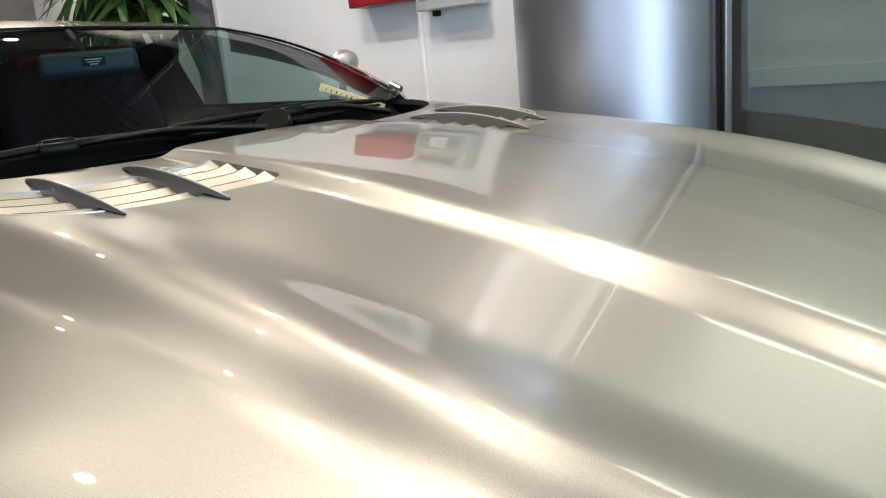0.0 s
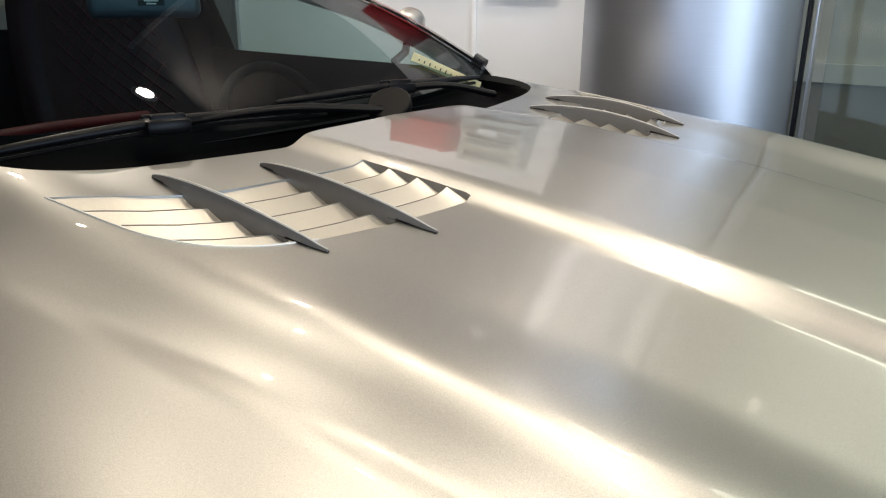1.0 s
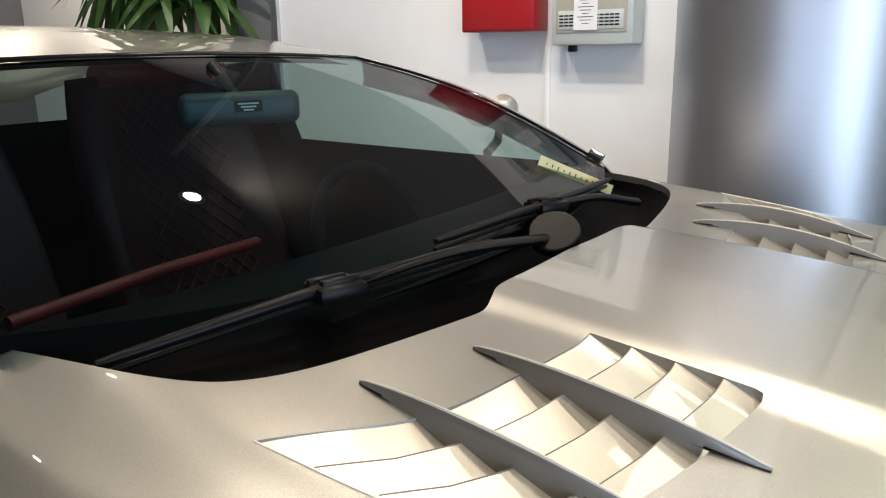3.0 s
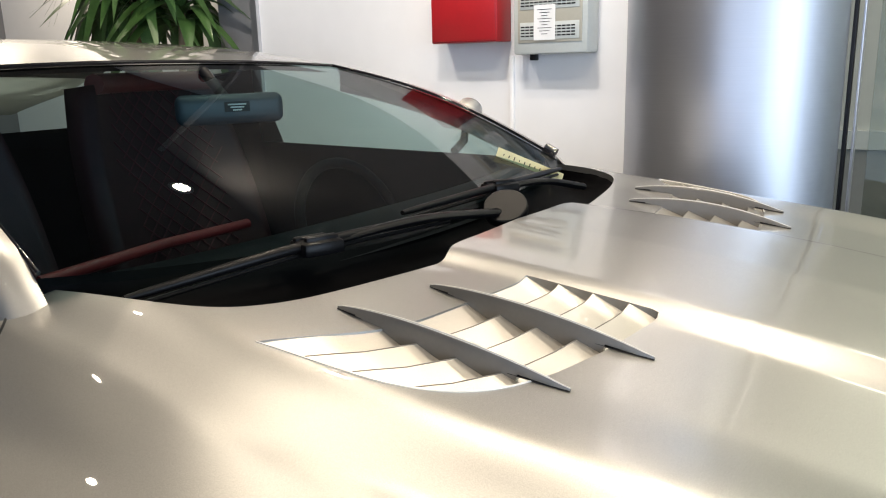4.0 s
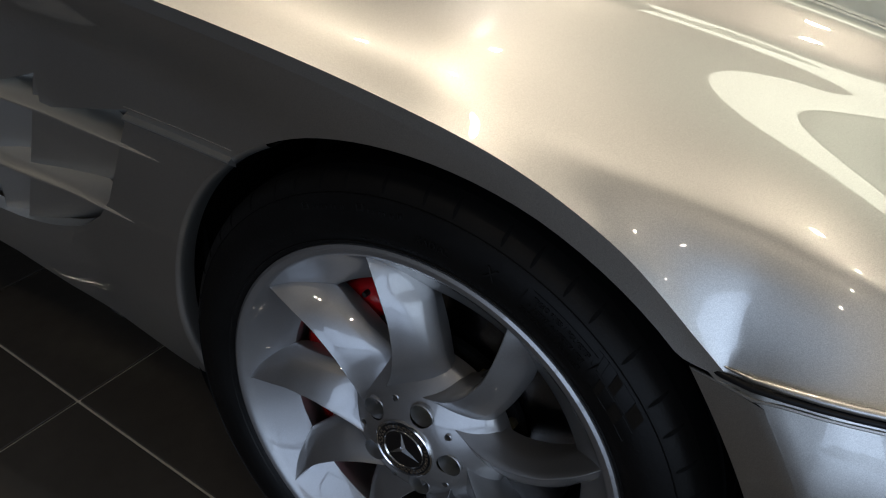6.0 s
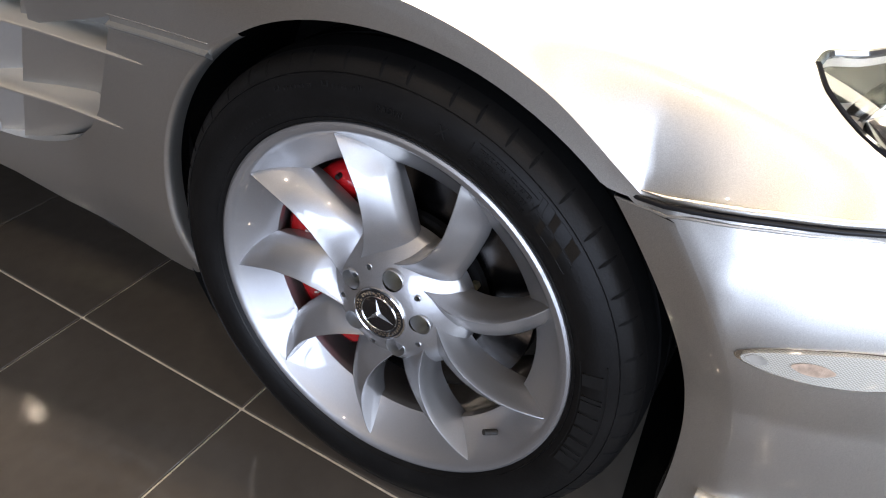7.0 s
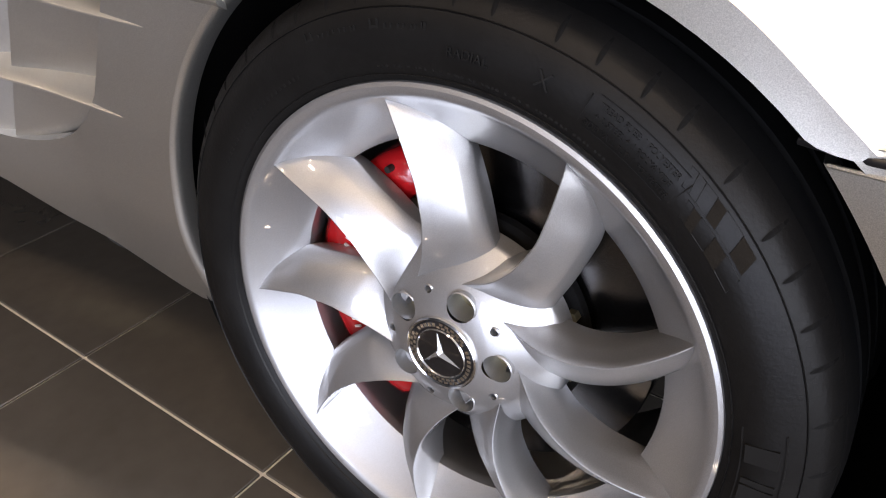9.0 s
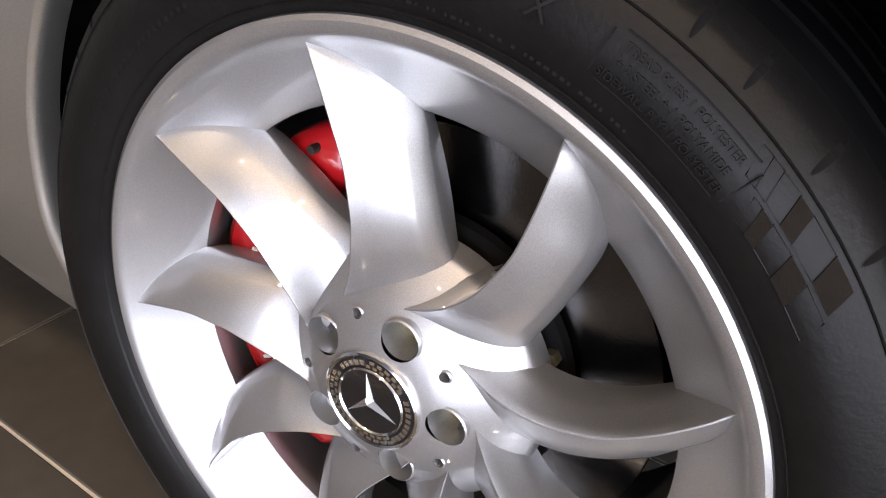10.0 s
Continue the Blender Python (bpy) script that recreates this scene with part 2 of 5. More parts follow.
def spline_rows(X, Y, x):
    """For each row of knots (X, Y) the monotone spline's value at x; straight outside."""
    h = np.diff(X, axis=1)
    d = np.diff(Y, axis=1) / h
    m = slopes(h, d)
    k = np.clip((X[:, 1:-1] <= x[:, None]).sum(1), 0, X.shape[1] - 2)
    r = np.arange(len(x))
    x0, hh, y0, y1, m0, m1 = X[r, k], h[r, k], Y[r, k], Y[r, k + 1], m[r, k], m[r, k + 1]
    t = (x - x0) / hh
    tc = np.clip(t, 0, 1)
    v = (2 * tc ** 3 - 3 * tc ** 2 + 1) * y0 + (tc ** 3 - 2 * tc ** 2 + tc) * hh * m0 + (3 * tc ** 2 - 2 * tc ** 3) * y1 + (tc ** 3 - tc ** 2) * hh * m1
    return v + np.where(t < 0, t * hh * m0, 0) + np.where(t > 1, (t - 1) * hh * m1, 0)


def spline(xs, ys):
    X, Y = np.array([xs], float), np.array([ys], float)

    def at(x):
        x = np.atleast_1d(np.asarray(x, float))
        return spline_rows(np.repeat(X, len(x), 0), np.repeat(Y, len(x), 0), x)
    return at


def inside(pts, poly):
    """Which points lie inside a closed outline."""
    x, y = pts[:, 0], pts[:, 1]
    res = np.zeros(len(pts), bool)
    P = np.asarray(poly)
    for (x0, y0), (x1, y1) in zip(P, np.roll(P, -1, 0)):
        if y0 != y1:
            res ^= ((y0 > y) != (y1 > y)) & (x < (x1 - x0) * (y - y0) / (y1 - y0) + x0)
    return res


def edge_gap(pts, poly):
    P = np.asarray(poly, float)
    best = np.full(len(pts), 9.0)
    for a, b in zip(P, np.roll(P, -1, 0)):
        ab = b - a
        t = np.clip(((pts - a) @ ab) / max(ab @ ab, 1e-12), 0, 1)
        best = np.minimum(best, np.linalg.norm(pts - a - t[:, None] * ab, axis=1))
    return best


def dense(poly, step, closed=True):
    P = [np.array(p, float) for p in poly]
    out = []
    for a, b in zip(P, P[1:] + ([P[0]] if closed else [])):
        n = max(1, int(np.ceil(np.linalg.norm(b - a) / step)))
        out += [a + (b - a) * k / n for k in range(n)]
    if not closed:
        out.append(P[-1])
    return np.array(out)


def sheet(name, outline, holes, step, place, lip=0.012, lip_way=(0, 0, -1), flip=False):
    """A skin over a flat outline with holes; place() lifts 2D points into space. Its edges turn in by lip."""
    from mathutils.geometry import delaunay_2d_cdt
    loops = [dense(outline, step * 0.7)] + [dense(h, step * 0.5) for h in holes]
    lo, hi = loops[0].min(0), loops[0].max(0)
    gx, gy = np.meshgrid(np.arange(lo[0], hi[0], step), np.arange(lo[1], hi[1], step))
    gx = gx + (np.arange(gx.shape[0]) % 2)[:, None] * step / 2
    g = np.c_[gx.ravel(), gy.ravel()]
    ok = inside(g, loops[0])
    for lp in loops[1:]:
        ok &= ~inside(g, lp)
    g = g[ok]
    for lp in loops:
        g = g[edge_gap(g, lp) > step * 0.45]
    pts, edges = [], []
    for lp in loops:
        k = len(pts)
        pts += [Vector(p) for p in lp]
        edges += [(k + i, k + (i + 1) % len(lp)) for i in range(len(lp))]
    pts += [Vector(p) for p in g]
    vs, es, fs, ov, oe, of = delaunay_2d_cdt(pts, edges, [], 0, 1e-6)
    V = np.array([tuple(v) for v in vs])
    F = np.array([f for f in fs if len(f) == 3])
    c = V[F].mean(1)
    ok = inside(c, loops[0])
    for lp in loops[1:]:
        ok &= ~inside(c, lp)
    F = F[ok]
    P = place(V)
    e = 0.002
    du = place(V + (e, 0)) - place(V - (e, 0))
    dv = place(V + (0, e)) - place(V - (0, e))
    N = np.cross(du, dv)
    N /= np.linalg.norm(N, axis=1)[:, None]
    if flip:
        N, F = -N, F[:, ::-1]
    faces = [tuple(int(i) for i in f) for f in F]
    verts, normals = list(P), list(N)
    if lip:
        count = {}
        for f in faces:
            for a, b in zip(f, f[1:] + f[:1]):
                count[(a, b)] = 1
        rim = [(a, b) for a, b in count if (b, a) not in count]
        top, low = {}, {}
        way = np.array(lip_way, float)
        for i in {i for e2 in rim for i in e2}:
            top[i], low[i] = len(verts), len(verts) + 1
            verts += [P[i], P[i] + way * lip]
            normals += [N[i], N[i]]
        side = {i: np.zeros(3) for i in top}
        for a, b in rim:
            n = np.cross(P[b] - P[a], way)
            n = -n / (np.linalg.norm(n) + 1e-9)
            side[a] += n
            side[b] += n
            faces.append((top[b], top[a], low[a], low[b]))
        for i, n in side.items():
            n = n / (np.linalg.norm(n) + 1e-9)
            normals[top[i]] = normals[low[i]] = n
    return mesh(name, verts, faces, True, normals)

# ---- car: skin ----
# lines along the car (x forward, from the front axle): half width and height of each
XS = [-1.6, -1.0, -0.6, -0.4, -0.2, 0.0, 0.2, 0.4, 0.7, 0.97]
LINES = {
    "centre": ([0.0] * 10, [0.953, 0.932, 0.913, 0.899, 0.8785, 0.849, 0.813, 0.765, 0.66, 0.47]),
    "dome": ([0.21, 0.21, 0.215, 0.225, 0.228, 0.228, 0.222, 0.21, 0.17, 0.10], [0.943, 0.927, 0.908, 0.895, 0.8745, 0.845, 0.809, 0.76, 0.655, 0.465]),
    "foot": ([0.265, 0.265, 0.268, 0.274, 0.28, 0.28, 0.275, 0.265, 0.23, 0.15], [0.938, 0.919, 0.898, 0.881, 0.8565, 0.825, 0.787, 0.736, 0.63, 0.45]),
    "pan": ([0.47, 0.47, 0.47, 0.47, 0.47, 0.46, 0.45, 0.43, 0.36, 0.25], [0.943, 0.922, 0.897, 0.877, 0.8535, 0.821, 0.781, 0.728, 0.62, 0.44]),
    "crest": ([0.62, 0.62, 0.62, 0.613, 0.6, 0.59, 0.584, 0.565, 0.5, 0.38], [0.949, 0.9345, 0.902, 0.881, 0.8612, 0.834, 0.8005, 0.752, 0.633, 0.441]),
    "lip": ([0.708, 0.708, 0.712, 0.692, 0.67, 0.652, 0.632, 0.606, 0.532, 0.408], [0.926, 0.9112, 0.88, 0.8556, 0.8349, 0.8103, 0.7789, 0.7315, 0.6177, 0.4333]),
    "valley": ([0.73, 0.73, 0.735, 0.71, 0.688, 0.67, 0.65, 0.623, 0.548, 0.42], [0.92, 0.905, 0.874, 0.85, 0.829, 0.804, 0.771, 0.723, 0.61, 0.43]),
    "crown": ([0.745, 0.745, 0.75, 0.722, 0.7, 0.682, 0.662, 0.635, 0.56, 0.432], [0.911, 0.896, 0.868, 0.8497, 0.8287, 0.8037, 0.7707, 0.7227, 0.6098, 0.4297]),
    "shoulder": ([0.765, 0.765, 0.77, 0.745, 0.723, 0.705, 0.685, 0.658, 0.583, 0.452], [0.899, 0.884, 0.8593, 0.8447, 0.824, 0.7995, 0.765, 0.7165, 0.6045, 0.428]),
    "brow": ([0.83, 0.83, 0.835, 0.845, 0.858, 0.87, 0.882, 0.885, 0.79, 0.58], [0.86, 0.845, 0.832, 0.82, 0.797, 0.771, 0.717, 0.678, 0.582, 0.42]),
}
EDGE_X = [-1.6, -1.0, -0.6, -0.42, -0.25, -0.12, 0.0, 0.1, 0.2, 0.30]
EDGE_Y = [0.85, 0.855, 0.862, 0.876, 0.887, 0.898, 0.907, 0.916, 0.926, 0.936]
EDGE_Z = [0.835, 0.828, 0.82, 0.808, 0.788, 0.770, 0.748, 0.724, 0.680, 0.600]
edge_y, edge_z = spline(EDGE_X, EDGE_Y), spline(EDGE_X, EDGE_Z)
# the nose in plan, from the arch round to the middle
NOSE = [(0.30, 0.936), (0.38, 0.948), (0.47, 0.948), (0.57, 0.925), (0.67, 0.875), (0.77, 0.79), (0.86, 0.66), (0.92, 0.50), (0.96, 0.28), (0.97, 0.0)]
nose_y = spline([p[0] for p in NOSE], [p[1] for p in NOSE])
LINE_F = [(spline(XS, y), spline(XS, z)) for y, z in LINES.values()]


def rim_yz(x):
    """Half width and height of the upper skin's outer edge."""
    return np.where(x < 0.30, edge_y(x), nose_y(np.minimum(x, 0.9699))), np.where(x < 0.30, edge_z(x), 0.600 + 0.10 * np.clip(x - 0.3, 0, 0.2) - 0.25 * np.clip(x - 0.55, 0, 1) ** 1.3)


def upper_lines(x, y):
    """Height given by the lines alone."""
    x, y = np.asarray(x, float), np.abs(np.asarray(y, float))
    ry, rz = rim_yz(x)
    ys = [f(x) for f, g in LINE_F]
    zs = [g(x) for f, g in LINE_F]
    scale = np.minimum(1, (ry - 0.02) / (ys[-1] + 0.03))
    Y = np.stack([k * scale for k in ys] + [ry], 1)
    Z = np.stack(zs + [rz], 1)
    total = 0
    for off, w in ((-0.009, 0.06), (-0.006, 0.12), (-0.003, 0.2), (0, 0.24), (0.003, 0.2), (0.006, 0.12), (0.009, 0.06)):
        q = y + off * np.clip((ry - y) / 0.04, 0, 1)
        total = total + w * spline_rows(Y, Z, np.abs(q))
    return total


def upper(x, y):
    """Height of the bonnet and wings at x, y, eased along the car where the arch ends."""
    x, y = np.asarray(x, float), np.abs(np.asarray(y, float))
    z = upper_lines(x, y)
    near = np.clip(1 - np.abs(x - 0.31) / 0.28, 0, 1)
    if near.max() > 0:
        ry = rim_yz(x)[0]
        w = np.minimum(1, 2 * near) ** 2 * (3 - 2 * np.minimum(1, 2 * near)) * np.clip((ry - y - 0.003) / 0.04, 0, 1)
        soft = sum((5 - abs(k)) * upper_lines(x + 0.024 * k, y * rim_yz(x + 0.024 * k)[0] / ry) for k in range(-4, 5)) / 25
        z = z + w * (soft - z)
    return z


def lift_upper(V):
    return np.c_[V, upper(V[:, 0], V[:, 1])]


COWL = [(-0.632, 0.0), (-0.631, -0.11), (-0.633, -0.185), (-0.622, -0.222), (-0.615, -0.25), (-0.620, -0.29), (-0.629, -0.34), (-0.640, -0.40), (-0.654, -0.465),
        (-0.672, -0.53), (-0.698, -0.573), (-0.745, -0.603), (-0.81, -0.624), (-0.91, -0.648)]
cowl_curve = [tuple(p) for p in bezier(COWL, 4)]
VENT_BACK = [(-0.596, -0.612), (-0.525, -0.49), (-0.50, -0.345), (-0.486, -0.240)]
VENT_FRONT = [(-0.486, -0.240), (-0.392, -0.246), (-0.301, -0.249), (-0.318, -0.385), (-0.337, -0.475), (-0.355, -0.53), (-0.386, -0.572), (-0.435, -0.596), (-0.49, -0.605), (-0.596, -0.612)]
vent_outline = [tuple(p) for p in bezier(VENT_BACK, 8)][:-1] + [(-0.486, -0.240), (-0.40, -0.2455), (-0.312, -0.2485), (-0.3035, -0.251), (-0.302, -0.26)] + [tuple(p) for p in bezier(VENT_FRONT[3:], 6)][:-1]

car = thing("sports_car", "silver metallic two-door sports coupe with finned bonnet vents", "car")

tail = [(-0.97, -0.655), (-0.985, -0.70), (-0.99, -0.76), (-0.975, -0.82)]
rim_pts = [(float(x), -float(edge_y(x)[0])) for x in np.linspace(-0.96, 0.30, 60)]
front = [(x, -float(nose_y(x)[0])) for x in np.linspace(0.31, 0.9695, 70)] + [(0.97, 0.0)]
half = list(reversed(front)) + list(reversed(rim_pts)) + list(reversed(tail)) + list(reversed(cowl_curve[1:]))
outline = half + [cowl_curve[0]] + [(p[0], -p[1]) for p in reversed(half) if abs(p[1]) > 1e-6]
far_vent = [(x, -y) for x, y in vent_outline]
# headlamp openings in plan
HEADLAMP = [(0.415, -0.812), (0.430, -0.851), (0.466, -0.884), (0.52, -0.894), (0.585, -0.865), (0.66, -0.80), (0.72, -0.71), (0.735, -0.62), (0.71, -0.575), (0.65, -0.575), (0.575, -0.625), (0.50, -0.70), (0.454, -0.758), (0.424, -0.786)]
lamp_hole = [tuple(p) for p in bezier(HEADLAMP + HEADLAMP[:1], 8)][:-1]
bonnet = part("bonnet", sheet("bonnet", outline, [vent_outline, far_vent, lamp_hole, [(x, -y) for x, y in lamp_hole]], 0.0100, lift_upper, 0.014), PAINT, car,
              "silver metallic bonnet and wings with a raised centre dome")


# shut line between each wing and the windscreen pillar
for side in (-1, 1):
    seam_pts = bezier([(-0.915, -0.648), (-0.930, -0.654), (-0.936, -0.664), (-0.930, -0.679), (-0.912, -0.696), (-0.885, -0.722), (-0.86, -0.76)], 6)
    part("shut_line", tube([(x, -side * y, float(upper([x], [y])[0]) + 0.0004) for x, y in seam_pts], 0.0016, 6), BLACK, bonnet)


# bonnet vents: four raked louvers and two long fins in each
def skew(u, v):
    """A place in the vent: u from its back edge to its front, v from its inner to its outer side."""
    b = np.array([-0.486, -0.240]) * (1 - v) + np.array([-0.596, -0.612]) * v
    bow = float(np.interp(v, [0, 0.14, 0.282, 0.48, 0.672, 0.85, 1, 1.2], [0, 0.0095, 0.017, 0.029, 0.035, 0.025, 0, -0.05]))
    return b[0] + bow + u, b[1] - 0.012 * u * 0


def vent(sign):
    v_ob = part("bonnet_vent", sheet("vent_floor", [(x, y * sign) for x, y in vent_outline], [], 0.03, lambda V: np.c_[V, upper(V[:, 0], V[:, 1]) - 0.045], 0), BLACK, bonnet, "black vent well")
    poly = np.array(vent_outline)
    edge_pts = [(p[0], p[1] * sign, float(upper([p[0]], [p[1]])[0])) for p in bezier(VENT_FRONT[4:], 6)]
    # pale rod: the highlight along the opening's edge, put into the colour
    part("vent_glint", tube(edge_pts, 0.0013, 5), EDGE_GLINT, v_ob, "pale line for the highlight on the vent's edge")
    for k in range(4):
        # a raked plate: its back edge flush, its front edge deep
        u0, u1 = (-0.005, 0.049, 0.097, 0.145)[k], (0.062, 0.111, 0.158, 0.215)[k]
        rows = []
        for v in np.linspace(-0.04, 1.14, 54):
            a, c = skew(u0 * (1 + 0.1 * v), v), skew(u1 * (1 + 0.1 * v), v)
            rows.append((a, c))
        verts, faces = [], []
        keep = []
        for a, c in rows:
            m = np.array([a, c])
            for t in np.linspace(0, 1, 7):
                p = m[0] + (m[1] - m[0]) * t
                z = float(upper([p[0]], [p[1]])[0])
                verts.append((p[0], p[1] * sign, z - 0.001 - 0.020 * t))
                keep.append(p)
        ok = inside(np.array(keep), poly) | (edge_gap(np.array(keep), poly) < 0.026)
        n = 7
        for i in range(len(rows) - 1):
            for t in range(n - 1):
                f = (i * n + t, i * n + t + 1, (i + 1) * n + t + 1, (i + 1) * n + t)
                if all(ok[j] for j in f):
                    faces.append(f if sign < 0 else f[::-1])
        bm = bmesh.new()
        bm.from_mesh(mesh("louver", verts, faces))
        bmesh.ops.delete(bm, geom=[v for v in bm.verts if not v.link_faces], context="VERTS")
        bmesh.ops.recalc_face_normals(bm, faces=bm.faces[:])
        if sum(f.normal.z for f in bm.faces) < 0:
            bmesh.ops.reverse_faces(bm, faces=bm.faces[:])
        bmesh.ops.solidify(bm, geom=bm.faces[:], thickness=0.0025)
        plate = part("louver", shade(bm, 40), LOUVER, bonnet)
        if k:
            # thin dark rod that stands for the gap's shadow behind each plate
            rim = [skew(u0 * (1 + 0.1 * v), v) for v in np.linspace(0.005, 1.0, 60)]
            rim = [p for p in rim if inside(np.array([p]), poly)[0]]
            part("louver_shade", tube([(x, y * sign, float(upper([x], [y])[0]) - 0.0008) for x, y in rim], 0.0006, 5), GAP_SHADE, plate)
    for (bx, by), (tx, ty) in (((-0.566, -0.347), (-0.268, -0.367)), ((-0.603, -0.480), (-0.305, -0.494))):
        # a crescent blade that bridges the louvers
        n, bm, rings = 28, bmesh.new(), []
        for i in range(n + 1):
            t = i / n
            x, y = bx + (tx - bx) * t, by + (ty - by) * t - 0.010 * math.sin(math.pi * t)
            z = float(upper([x], [y])[0])
            top = z + 0.0035 + 0.0155 * math.sin(math.pi * min(1, t * 1.02)) ** 0.8
            inner = 0.14 < t < 0.80
            deep = z - 0.040 if inner else max(z - 0.001, top - 0.012 * math.sin(math.pi * t) - 0.003)
            w = 0.0012 + 0.0036 * math.sin(math.pi * t) ** 0.6
            ring = [(y - w, top - w), (y - w * 0.5, top), (y + w * 0.5, top), (y + w, top - w), (y + w, deep), (y - w, deep)]
            rings.append([bm.verts.new((x, p * sign * 1.0 if sign > 0 else p, q)) for p, q in ring] if sign < 0 else [bm.verts.new((x, -p, q)) for p, q in ring])
        for a, b in zip(rings, rings[1:]):
            for k in range(6):
                bm.faces.new((a[k], a[(k + 1) % 6], b[(k + 1) % 6], b[k]))
        bm.faces.new(rings[0])
        bm.faces.new(rings[-1])
        bmesh.ops.recalc_face_normals(bm, faces=bm.faces[:])
        foot_line = [(r[0].co.x, (r[0].co.y + r[3].co.y) / 2, float(upper([r[0].co.x], [r[0].co.y])[0]) + 0.0008) for r in rings]
        crest_line = [np.mean([np.array(v.co) for v in ring[1:3]], axis=0) for ring in rings]
        blade = part("vent_fin", shade(bm, 40), FIN, bonnet, "crescent fin in the car's paint, darkened for shade")
        # flat black strip on the bonnet along both ends of the fin
        for piece, a0, a1 in ((foot_line[:5], 0.0, 0.14), (foot_line[22:], 0.79, 1.0)):
            part("fin_foot_strip", tube(piece, lambda t: 0.0020 + 0.0030 * math.sin(math.pi * (a0 + (a1 - a0) * t)) ** 0.6, 6, 0.5), BLACK, blade)
        # pale rod: the lamps' highlight on the fin's rounded crest
        part("fin_glint", tube([tuple(p) for p in crest_line], lambda t: 0.0009 + 0.0009 * math.sin(math.pi * t), 6), EDGE_GLINT, blade)


for side in (-1, 1):
    vent(side)


# flanks: y from distance along the car and height
def flank_y(x, z):
    x, z = np.asarray(x, float), np.asarray(z, float)
    ry, rz = rim_yz(np.minimum(x, 0.30))
    base = 0.898 + 0.152 * np.clip(x, -1.1, 0.5) + 0.01 * np.clip(-1.1 - x, 0, 0.6) * 10
    t = np.clip((rz - z) / 0.11, 0, 1)
    blend = ry + (np.maximum(base, ry - 0.05) - ry) * (t * t * (3 - 2 * t))
    low = np.clip((0.36 - z) / 0.20, 0, 1)
    return blend - 0.045 * low ** 1.8


def lift_flank(sign):
    return lambda V: np.c_[V[:, 0], sign * flank_y(V[:, 0], V[:, 1]), V[:, 1]]


ARCH = 0.372
# the arch widens a little towards the bumper and ends in a slanting cut above the seam
arch_back = []
for a in np.linspace(194.5, 46.9, 48):
    r = ARCH + 0.008 * min(1.0, max(0.0, (115 - a) / 45))
    arch_back.append((0.003 + r * math.cos(radians(a)), 0.325 + r * math.sin(radians(a))))
arch_back += [(0.270, 0.5985), (0.280, 0.596), (0.291, 0.5945)]
GILL = [(-0.379, 0.640), (-0.388, 0.628), (-0.468, 0.490), (-0.50, 0.455), (-0.56, 0.418), (-0.65, 0.398), (-0.75, 0.400), (-0.90, 0.425), (-1.06, 0.49), (-1.12, 0.56), (-1.10, 0.66), (-0.99, 0.675)]
# the hole's upper edge is stepped like teeth, one for each plate
RISERS = [-0.405, -0.563, -0.671, -0.780, -0.888, -0.996, -1.104]
TEETH = [(-1.00, 0.634), (-0.884, 0.662), (-0.893, 0.626), (-0.775, 0.657), (-0.785, 0.619), (-0.666, 0.651), (-0.677, 0.605), (-0.559, 0.643), (-0.568, 0.595), (-0.405, 0.633)]
gill_hole = GILL[:3] + [tuple(p) for p in bezier(GILL[3:-1], 4)] + TEETH


